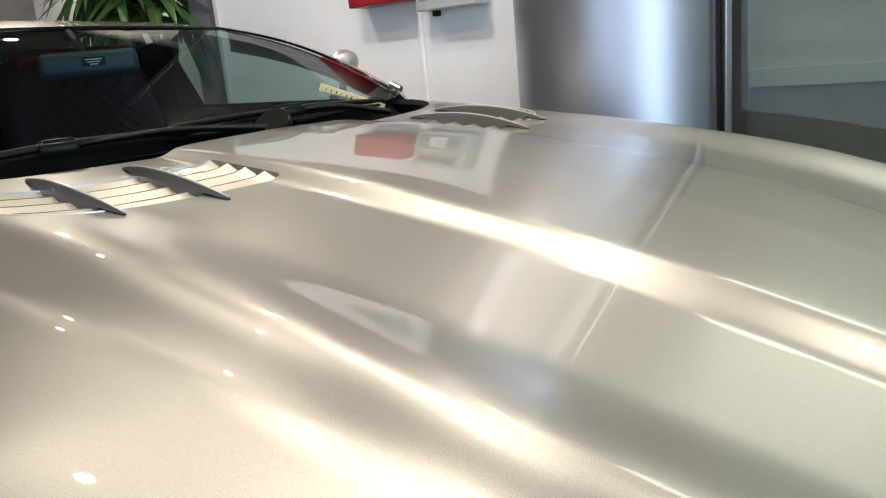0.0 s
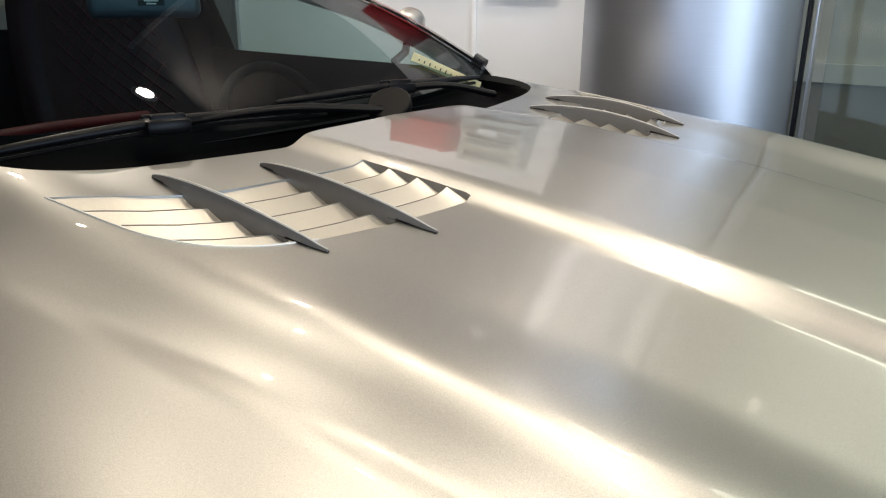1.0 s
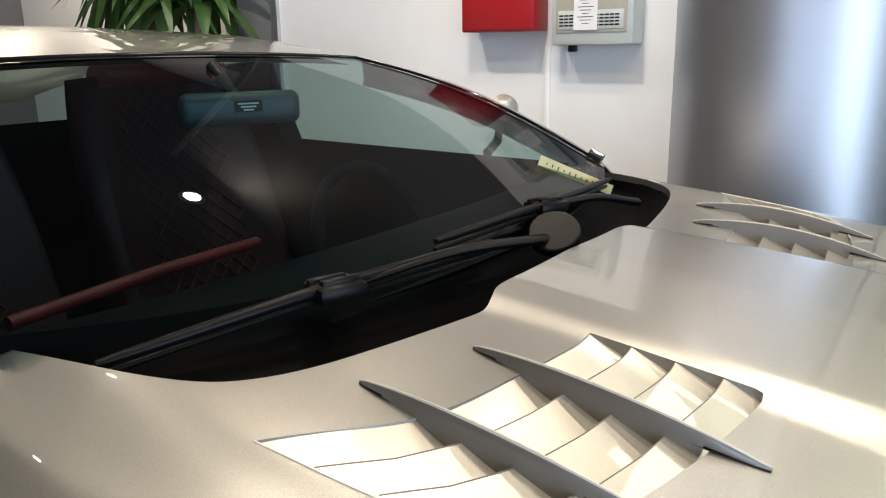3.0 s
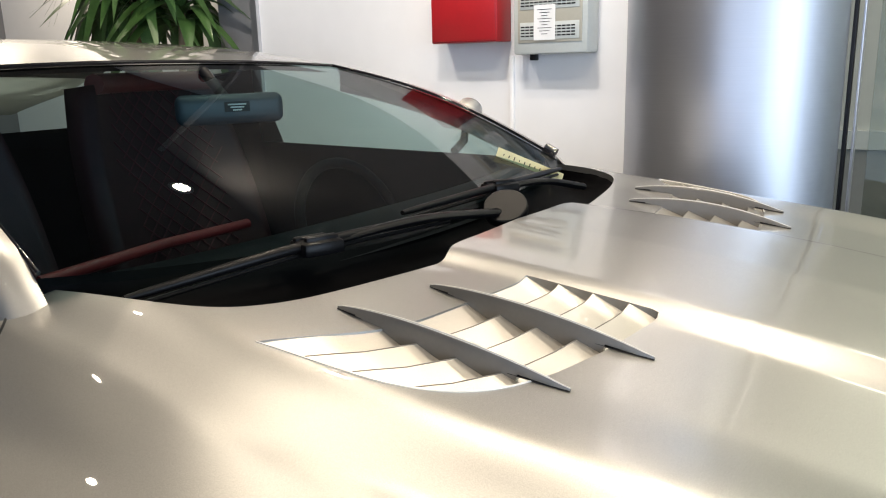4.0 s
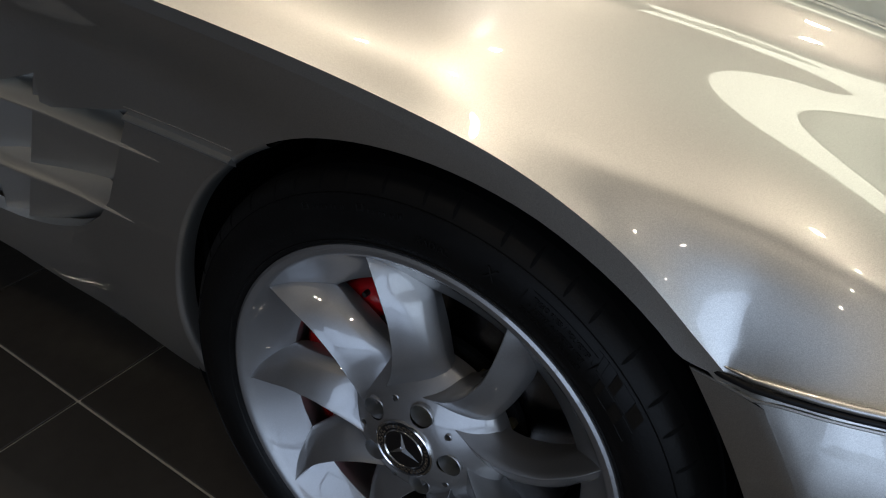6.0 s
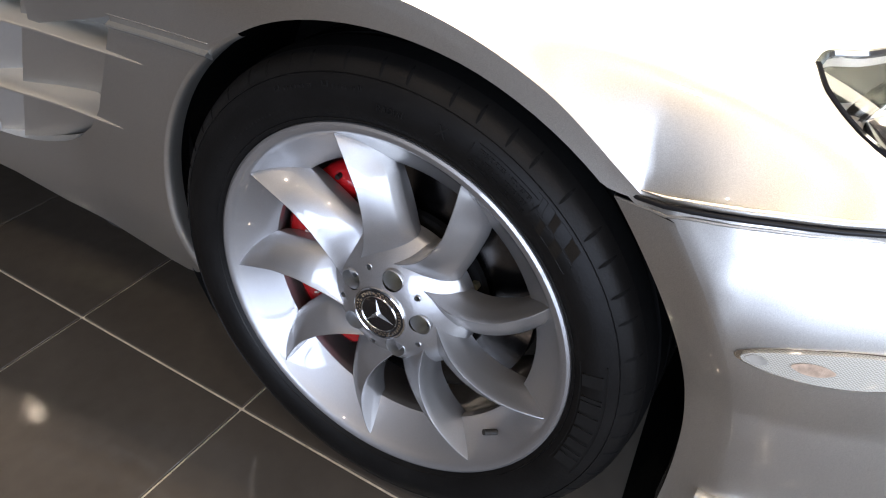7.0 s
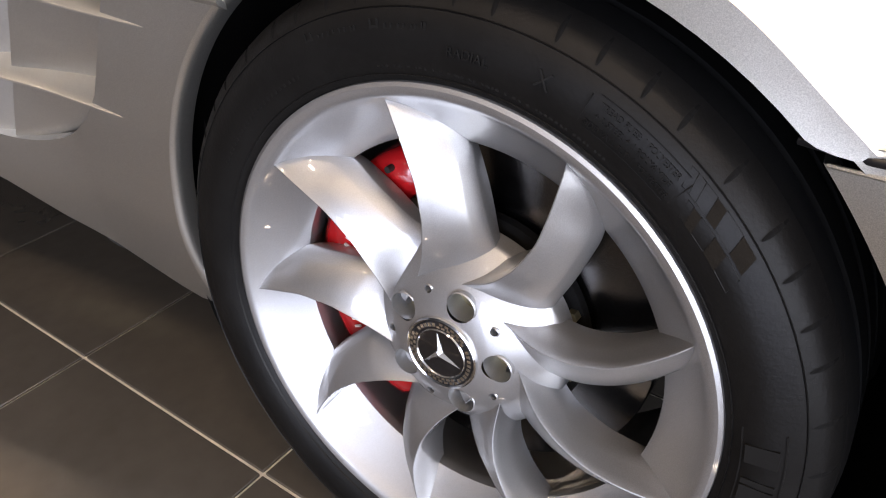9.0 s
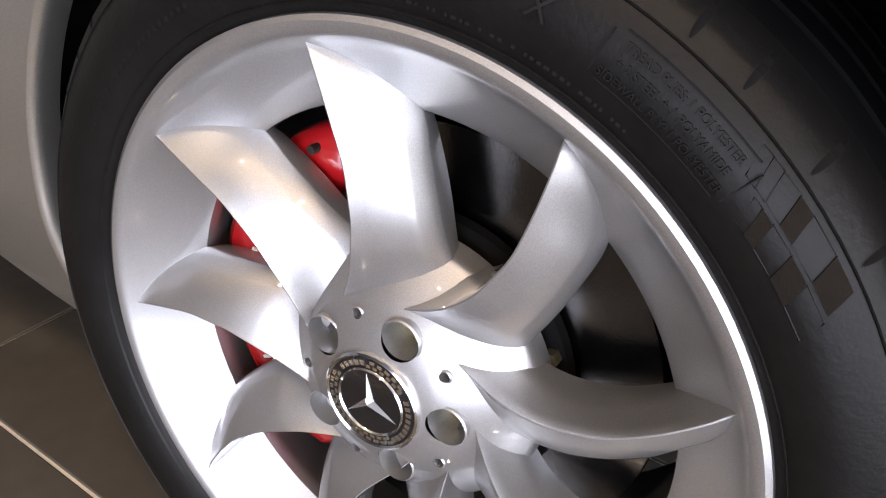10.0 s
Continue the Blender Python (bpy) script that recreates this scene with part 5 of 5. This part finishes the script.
part("headliner", patch(lambda a, b: roof_point(a, b * 0.62) * np.array([1, 0.97, 1]) - np.array([0.01, 0, 0.018]), 16, 12), DASH, car, "dark headlining")
for s in (-1, 1):
    part("door_panel", patch(lambda a, b: np.array([-0.98 - 1.08 * a, s * 0.695, 0.45 + 0.475 * b + 0.012 * a * b]), 8, 4), DASH, car, "dark door lining")
    part("rear_quarter", patch(lambda a, b: np.array([-1.93 - 0.75 * a + 0.04 * b, s * (0.70 - 0.11 * b), 0.45 + (0.72 - 0.08 * a) * b]), 8, 6), DASH, car, "dark quarter lining")
    part("quarter_panel", patch(lambda a, b: np.array([-1.93 - 0.75 * a + 0.04 * b, s * (0.79 - 0.19 * b), 0.83 + (0.345 - 0.07 * a) * b]), 8, 6), PAINT, car)


def seat(y):
    def back(a, b):
        w = 0.27 * (1 - 0.25 * b ** 3)
        u = 2 * a - 1
        return np.array([-1.90 - 0.20 * b + 0.05 * abs(u) ** 2.5, y + w * u, 0.48 + 0.66 * b])
    me = patch(back, 24, 24)
    s = part("seat", me, MESHY, car, "black and red quilted bucket seat")
    m = s.modifiers.new("thick", "SOLIDIFY")
    m.thickness = 0.09
    # quilting: raised diagonal seams
    for d in (-1, 1):
        for k in np.arange(-0.9, 2.0, 0.125):
            pts = []
            for t in np.linspace(0.02, 0.98, 14):
                a = 0.5 + d * (t - 0.5) * 1.3 + d * (k - 0.55) * 0.8
                if 0.12 < a < 0.88:
                    pts.append(back(a, t) + np.array([0.004, 0, 0]))
            if len(pts) > 2:
                part("seam", tube([tuple(p) for p in pts], 0.0026, 4), STITCH, s)
    part("cushion", box(0.5, 0.52, 0.16, 0.05, pose(-1.62, y, 0.47), 4), MESHY, s)
    part("bolster_edge", tube([tuple(back(a, 1.0 - 0.0 * a)) for a in np.linspace(0, 1, 14)], 0.03, 8), REDTRIM, s)


seat(-0.36)
seat(0.36)
mirror_m = pose(-1.364, 0.043, 1.087, 0, 0, -26)
# the bluish light on the housing is put into its colour
MIRRORBACK = material("mirror_housing", (0.055, 0.066, 0.082), 0.35, 0, 0.1, 20)
rear_mirror = part("rear_view_mirror", box(0.035, 0.235, 0.065, 0.018, mirror_m, 4), MIRRORBACK, car, "interior rear-view mirror with a painted reflection")
part("mirror_glass", box(0.004, 0.21, 0.050, 0.001, mirror_m @ pose(-0.019, 0, 0)), CHROME, rear_mirror)
part("mirror_stalk", tube([(-1.372, 0.045, 1.10), (-1.44, 0.04, 1.17)], 0.012, 8), BLACK, rear_mirror)
# dark patch and white bars stand for a faint reflection on the mirror
part("label", box(0.001, 0.055, 0.022, 0, mirror_m @ pose(0.0185, 0.01, 0.005)), BLACK, rear_mirror, "dark patch of the painted reflection")
part("label_print", join([box(0.0012, 0.04 - 0.01 * k, 0.003, 0, mirror_m @ pose(0.0187, 0.01, 0.010 - 0.006 * k)) for k in range(3)]), WHITEINK, rear_mirror)

# paper sticker strip that lies inside the foot of the windscreen
YELLOW = material("yellow_paper", (0.86, 0.80, 0.50), 0.7, 0, 0.1, 40)
a, b = np.array([-0.889, 0.374, 0.968]), np.array([-0.783, 0.488, 0.899])
d = (b - a) / np.linalg.norm(b - a)
up = np.array([-0.40, -0.25, 0.85])
up = up - d * (up @ d)
up /= np.linalg.norm(up)
nrm = np.cross(d, up)
nrm *= np.sign(nrm[0])
bm = bmesh.new()
quad = [a, b, b + up * 0.021, a + up * 0.021]
for q in (quad,):
    f = bm.faces.new([bm.verts.new(tuple(p + nrm * 0.002)) for p in q])
bmesh.ops.solidify(bm, geom=bm.faces[:], thickness=0.0006)
sticker = part("paper_label", bm, YELLOW, car, "yellow printed paper label stuck on the windscreen")
marks = []
for k in range(11):
    c = a + (b - a) * (0.10 + 0.078 * k) + up * 0.009 + nrm * 0.0035
    h = 0.002 + 0.002 * ((k * 7) % 3) / 2
    m2 = bmesh.new()
    m2.faces.new([m2.verts.new(tuple(c + d * x + up * z)) for x, z in ((-0.0012, -h), (0.0012, -h), (0.0012, h), (-0.0012, h))])
    marks.append(m2)
part("label_print", join(marks), BLACK, sticker)

# ---- room ----
WALLPAINT = material("white_wall_paint", (0.80, 0.80, 0.80), 0.55, 0, 0.03, 1.2, 0.08, 120)
# dark tone for unseen walls, chosen so the flank reflects less light
DIMWALL = material("grey_wall_paint", (0.14, 0.14, 0.15), 0.6, 0, 0.08, 1.2, 0.08, 120)
CEILPAINT = material("ceiling_paint", (0.10, 0.10, 0.10), 0.8, 0, 0.04, 2)
TILE = material("dark_floor_tile", (0.055, 0.048, 0.041), 0.075, 0, 0.18, 3.5, 0.05, 60)
GROUT = material("pale_grout", (0.58, 0.54, 0.48), 0.8, 0, 0.2, 20)
REDBOX = material("red_enamel", (0.36, 0.012, 0.016), 0.35, 0, 0.08, 8)
GREYBOX = material("grey_enamel", (0.50, 0.53, 0.51), 0.45, 0, 0.05, 8)
PANELFACE = material("beige_panel", (0.42, 0.40, 0.33), 0.5, 0, 0.05, 8)
PAPER = material("white_paper", (0.78, 0.78, 0.77), 0.8, 0, 0.03)
ALU = material("aluminium_frame", (0.55, 0.55, 0.56), 0.35, 0.9, 0.06, 10)


def brushed_steel():
    m, t, b = nodes("brushed_steel")
    c = t.nodes.new("ShaderNodeTexCoord")
    mp = t.nodes.new("ShaderNodeMapping")
    mp.inputs["Scale"].default_value = (2, 2, 420)
    n = t.nodes.new("ShaderNodeTexNoise")
    n.inputs["Scale"].default_value, n.inputs["Detail"].default_value = 4, 4
    link(t, c.outputs["Object"], mp.inputs["Vector"])
    link(t, mp.outputs[0], n.inputs["Vector"])
    r = ramp(t, n.outputs["Fac"], [(0.3, (0.43, 0.44, 0.475)), (0.7, (0.47, 0.48, 0.515))])
    link(t, r.outputs[0], b.inputs["Base Color"])
    b.inputs["Metallic"].default_value, b.inputs["Roughness"].default_value = 1.0, 0.44
    bump(t, n.outputs["Fac"], 0.02, 0.0005, b)
    return m


def slab(name, p0, p1, q0, q1, z0, z1, mat, kind_label="", bevel=0.0):
    bm = box(p1 - p0, q1 - q0, z1 - z0, bevel, pose((p0 + p1) / 2, (q0 + q1) / 2, (z0 + z1) / 2))
    ob = part(name, bm, mat, None)
    ob.matrix_world = RM
    return tagged(ob, kind_label, "", "", "structure")


P_MIN, P_MAX, Q_MIN = -7.5, 6.0, -8.0
floor = slab("floor", P_MIN, P_MAX, Q_MIN, 4.0, FLOOR - 0.10, FLOOR - 0.004, GROUT, "pale grout bed under dark tiles")
ceiling = slab("ceiling", P_MIN, P_MAX, Q_MIN, 4.0, CEIL, CEIL + 0.1, CEILPAINT, "dark grey ceiling with downlights")
slab("wall_north", -2.76, -0.70, WALL_Q, WALL_Q + 0.15, FLOOR, 1.68, WALLPAINT, "white painted wall behind the car")
# above the view the wall is made dark to hold its reflections down
slab("wall_north_top", -2.76, -0.70, WALL_Q, WALL_Q + 0.15, 1.68, CEIL, material("unseen_upper_wall", (0.10, 0.10, 0.105), 0.6, 0, 0.1, 2, 0.1, 60), "unseen upper part of the wall, darkened for reflections")
slab("wall_left", P_MIN, -2.9, 2.75, 2.9, FLOOR, CEIL, WALLPAINT, "white painted wall beyond the plants")
slab("door_leaf", -3.20, -2.81, 1.60, 1.64, FLOOR, 2.05, material("grey_door_paint", (0.30, 0.30, 0.31), 0.5, 0, 0.1, 3), "grey metal door leaf at the wall's end")
slab("wall_west", P_MIN - 0.15, P_MIN, Q_MIN, 4.0, FLOOR, CEIL, DIMWALL, "unseen closing wall, darkened to dim the flank's reflections")
slab("wall_east", P_MAX, P_MAX + 0.15, Q_MIN, 4.0, FLOOR, CEIL, WALLPAINT, "white painted wall")
slab("wall_far", P_MIN, P_MAX, 4.0, 4.15, FLOOR, CEIL, WALLPAINT, "white painted wall")
slab("wall_south", P_MIN, P_MAX, Q_MIN - 0.15, Q_MIN, FLOOR, CEIL, DIMWALL, "unseen closing wall, darkened to dim the flank's reflections")

# tiles, each laid with a narrow joint
TP, TQ, TW = -0.148, -0.912, 0.427
tile_mesh = bpy.data.meshes.new("tile")
bm = box(TW - 0.005, TW - 0.005, 0.008, 0.0012, segs=1)
bm.to_mesh(tile_mesh)
bm.free()
tile_mesh.materials.append(TILE)

# downlight fittings, one of them for the added 44 W fill
for p, q, watts, wide in DOWNLIGHTS:
    dl = thing("downlight", "round recessed ceiling downlight with a white rim", "light", RM @ pose(p, q, CEIL), "ceiling downlights")
    bm = revolve([(wide / 2 + 0.004, 0.0), (wide / 2 + 0.006, 0.010), (wide / 2 + 0.022, 0.010), (wide / 2 + 0.025, 0.0)], 36, True)
    bm.transform(Matrix.Rotation(radians(-90), 4, "X"))
    part("trim_ring", bm, WALLPAINT, dl)

# made-up fittings for the added wall spots
for p, q in WALL_FILLS:
    sp = thing("wall_fill_spot", "black spotlight added out of view to brighten the wall", "light", pose(p, q, CEIL), "track spots")
    part("stem", tube([(0, 0, 0), (0, 0, -0.10)], 0.008, 8), BLACK, sp)
    part("can", tube([(0, -0.07, -0.085), (0, 0.02, -0.135)], 0.032, 16, caps=False), BLACK, sp)

# red cabinet and fire panel on the wall
WQ = WALL_Q


def on_wall(px, z, y=0.0):
    return RM @ pose(px, WQ - y, z)


red = thing("red_cabinet", "red enamelled metal cabinet on the white wall", "cabinet", on_wall(-1.592, 1.366) @ Matrix.Diagonal((0.74, 0.95, 0.75, 1)))
part("body", box(0.385, 0.11, 0.32, 0.006, pose(0, -0.055, 0)), REDBOX, red)
part("door", box(0.37, 0.006, 0.305, 0.003, pose(0, -0.1125, 0)), REDBOX, red)
fire = thing("control_panel", "grey alarm panel with beige fields and a taped paper note", "panel", on_wall(-1.248, 1.360) @ Matrix.Diagonal((0.773, 0.95, 0.776, 1)))
part("body", box(0.365, 0.10, 0.42, 0.010, pose(0, -0.05, 0)), GREYBOX, fire)
part("face", box(0.315, 0.004, 0.345, 0.002, pose(0, -0.1015, 0.012)), PANELFACE, fire)
for z in (-0.11, 0.02, 0.13):
    fld = part("field", box(0.29, 0.003, 0.075, 0.002, pose(0, -0.1045, z)), GREYBOX, fire)
    rows = [box(0.018, 0.0015, 0.006, 0, pose(-0.13 + 0.0225 * k, -0.1065, z + 0.018 - 0.013 * j)) for k in range(12) for j in range(4)]
    part("field_print", join(rows), BLACK, fld)
note = part("note", box(0.105, 0.001, 0.15, 0, pose(-0.02, -0.108, -0.075)), PAPER, fire, "white paper note")
part("note_print", join([box(0.07 - 0.02 * (k % 3), 0.001, 0.0022, 0, pose(-0.02, -0.109, -0.02 - 0.013 * k)) for k in range(9)]), BLACK, note)
part("cable_gland", box(0.03, 0.03, 0.03, 0.004, pose(-0.12, -0.03, -0.222)), BLACK, fire)
conduit = single("conduit", box(0.018, 0.012, 1.2, 0.003, pose(0, -0.006, 0)), WALLPAINT, "thin white cable duct down the wall", "conduit", m=on_wall(-1.444, 0.595))

# steel-clad round column and the glass partition beside it
column = thing("column", "round column clad in brushed stainless steel", "column", pose(-0.70, 1.616, FLOOR))
bm = revolve([(0.342, 0.0), (0.342, CEIL - FLOOR)], 96)
bm.transform(Matrix.Rotation(radians(90), 4, "X") @ Matrix.Diagonal((1, 1, 1, 1)))
part("cladding", bm, brushed_steel(), column)
ETCHED = glass_material("partition_glass", (0.78, 0.80, 0.76), 0.02)
part_q = 1.70
screen = thing("glass_partition", "tall glass partition in a slim metal frame", "partition", RM @ pose(0, part_q, FLOOR))
pane = part("pane", box(3.4, 0.012, CEIL - FLOOR - 0.06, 0.001, pose(1.42, 0, (CEIL - FLOOR) / 2)), ETCHED, screen)
for px in (-0.322, 3.1):
    part("post", box(0.007, 0.05, CEIL - FLOOR, 0.002, pose(px, 0, (CEIL - FLOOR) / 2)), ALU, screen)
part("dark_seal", box(0.012, 0.03, CEIL - FLOOR, 0.002, pose(-0.348, -0.005, (CEIL - FLOOR) / 2)), BLACK, screen)
part("rail", box(3.5, 0.03, 0.03, 0.003, pose(1.2, 0, 0.02)), ALU, screen)
slab("wall_behind_glass", -0.6, P_MAX, WALL_Q + 1.3, WALL_Q + 1.4, FLOOR, CEIL, material("grey_wall", (0.46, 0.47, 0.43), 0.5, 0, 0.08, 1.0, 0.1, 60), "grey wall behind the glass")
slab("dado", -0.58, P_MAX, WALL_Q + 1.28, WALL_Q + 1.298, FLOOR, 0.755, material("dark_dado", (0.26, 0.265, 0.255), 0.4, 0, 0.12, 2.0, 0.1, 60), "darker grey lower band of the wall behind the glass")
slab("dado_rail", -0.58, P_MAX, WALL_Q + 1.265, WALL_Q + 1.298, 0.759, 0.84, GREYBOX, "pale rail along the wall behind the glass")

# post at the wall's end, and the plant behind the car
slab("trim_post", -2.80, -2.76, WALL_Q - 0.02, WALL_Q + 0.15, FLOOR, CEIL, ALU, "metal edge trim at the wall's end")
LEAF = material("leaf_green", (0.055, 0.12, 0.030), 0.38, 0, 0.35, 14)
TRUNK = material("plant_cane", (0.22, 0.16, 0.10), 0.8, 0, 0.3, 30, 0.4, 60)
POT = material("grey_pot", (0.20, 0.20, 0.20), 0.5, 0, 0.1, 8)
SOIL = material("potting_soil", (0.05, 0.035, 0.025), 0.95, 0, 0.3, 40, 0.6, 80)


def leaf_bm(length, width, droop):
    bm = bmesh.new()
    rows = []
    n = 9
    for i in range(n + 1):
        t = i / n
        w = width * math.sin(math.pi * (0.06 + 0.94 * t)) ** 0.75 * (1 - 0.25 * t)
        x = length * (t - droop * 0.28 * t ** 2)
        z = length * (0.42 * t - droop * 0.95 * t ** 2)
        rows.append([bm.verts.new((x, s * w, z + (0.15 * abs(s) + 0.02 * math.sin(9 * t + 3 * s)) * width)) for s in (-1, -0.5, 0, 0.5, 1)])
    for a2, b2 in zip(rows, rows[1:]):
        for k in range(4):
            bm.faces.new((a2[k], a2[k + 1], b2[k + 1], b2[k]))
    for f in bm.faces:
        f.smooth = True
    return bm


def plant(p, q, canes, seed):
    rnd = random.Random(seed)
    pl = thing("dracaena", "leafy potted corn plant with drooping green leaves", "plant", RM @ pose(p, q, FLOOR), "potted plants")
    part("pot", revolve([(0.001, 0.0), (0.13, 0.0), (0.17, -0.32), (0.185, -0.33), (0.18, -0.34), (0.165, -0.33), (0.155, -0.29), (0.001, -0.29)], 40), POT, pl).matrix_basis = pose(0, 0, 0, -90) @ pose(0, 0, 0)
    part("soil", revolve([(0.001, -0.30), (0.157, -0.30)], 30), SOIL, pl).matrix_basis = pose(0, 0, 0, -90)
    for cx, cy, h in canes:
        part("cane", tube([(cx * 0.4, cy * 0.4, 0.28), (cx * 0.7, cy * 0.7, h * 0.6), (cx, cy, h)], 0.018, 8), TRUNK, pl)
        leaves = []
        for k in range(30):
            bm = leaf_bm(rnd.uniform(0.36, 0.56), rnd.uniform(0.034, 0.052), rnd.uniform(0.9, 1.7))
            bm.transform(pose(cx, cy, h - 0.09 + 0.006 * k, rnd.uniform(-10, 10), rnd.uniform(-35, 10) + k * -0.7, 137.5 * k + rnd.uniform(-12, 12)))
            leaves.append(bm)
        part("crown", join(leaves), LEAF, pl)


plant(-3.45, 1.35, [(0.0, 0.0, 1.72), (0.16, 0.10, 1.45), (-0.15, 0.05, 1.55)], 3)
plant(-4.2, 1.75, [(0.0, 0.0, 1.75), (0.12, -0.1, 1.5)], 8)

# shop front behind the camera: frame round the daylight
front_window = thing("window_1", "tall shop window with a dark metal frame", "window", pose(P_MAX - 0.05, -3.3, 1.55, 0, 0, 90), kind="structure")
for x in (-4.35, -0.1, 0.15, 4.45):
    part("mullion", box(0.06, 0.08, 2.98, 0.004, pose(x, 0.11, 0)), BLACK, front_window)
for z in (-1.46, 1.46):
    part("rail", box(8.86, 0.08, 0.06, 0.004, pose(0.05, 0.11, z)), BLACK, front_window)

back_window = thing("window_2", "wide shop window with a dark metal frame", "window", pose(2.75, Q_MIN + 0.05, 1.50), kind="structure")
for x in (-2.98, -1.0, 1.0, 2.98):
    part("mullion", box(0.06, 0.08, 2.82, 0.004, pose(x, 0.06, 0)), BLACK, back_window)
for z in (-1.38, 1.38):
    part("rail", box(6.0, 0.08, 0.06, 0.004, pose(0, 0.06, z)), BLACK, back_window)

# floor tiles: those near the walk are laid one by one, the rest as one piece
rest_v, rest_f = [], []
n = 0
for i in range(-19, 16):
    for j in range(-18, 12):
        p, q = TP + TW * (i + 0.5), TQ + TW * (j + 0.5)
        w3 = TILE_M @ Vector((p, q, 0))
        if not (P_MIN + 0.3 < w3.x < P_MAX - 0.3 and Q_MIN + 0.3 < w3.y < 3.6):
            continue
        if -6 <= i <= 3 and -4 <= j <= 3:
            ob = new("tile", tile_mesh)
            ob.parent = floor
            ob.matrix_basis = TILE_M @ pose(p, q, FLOOR - 0.004)
        else:
            k, e = len(rest_v), (TW - 0.005) / 2
            rest_v += [(p - e, q - e, FLOOR), (p + e, q - e, FLOOR), (p + e, q + e, FLOOR), (p - e, q + e, FLOOR)]
            rest_v += [(p - e, q - e, FLOOR - 0.006), (p + e, q - e, FLOOR - 0.006), (p + e, q + e, FLOOR - 0.006), (p - e, q + e, FLOOR - 0.006)]
            rest_f += [(k, k + 1, k + 2, k + 3)] + [(k + a, k + 4 + a, k + 4 + (a + 1) % 4, k + (a + 1) % 4) for a in range(4)]
far_tiles = part("far_tiles", mesh("far_tiles", rest_v, rest_f, False), TILE, floor)
far_tiles.matrix_basis = TILE_M
tagged(far_tiles, "", "", "", "stuff")
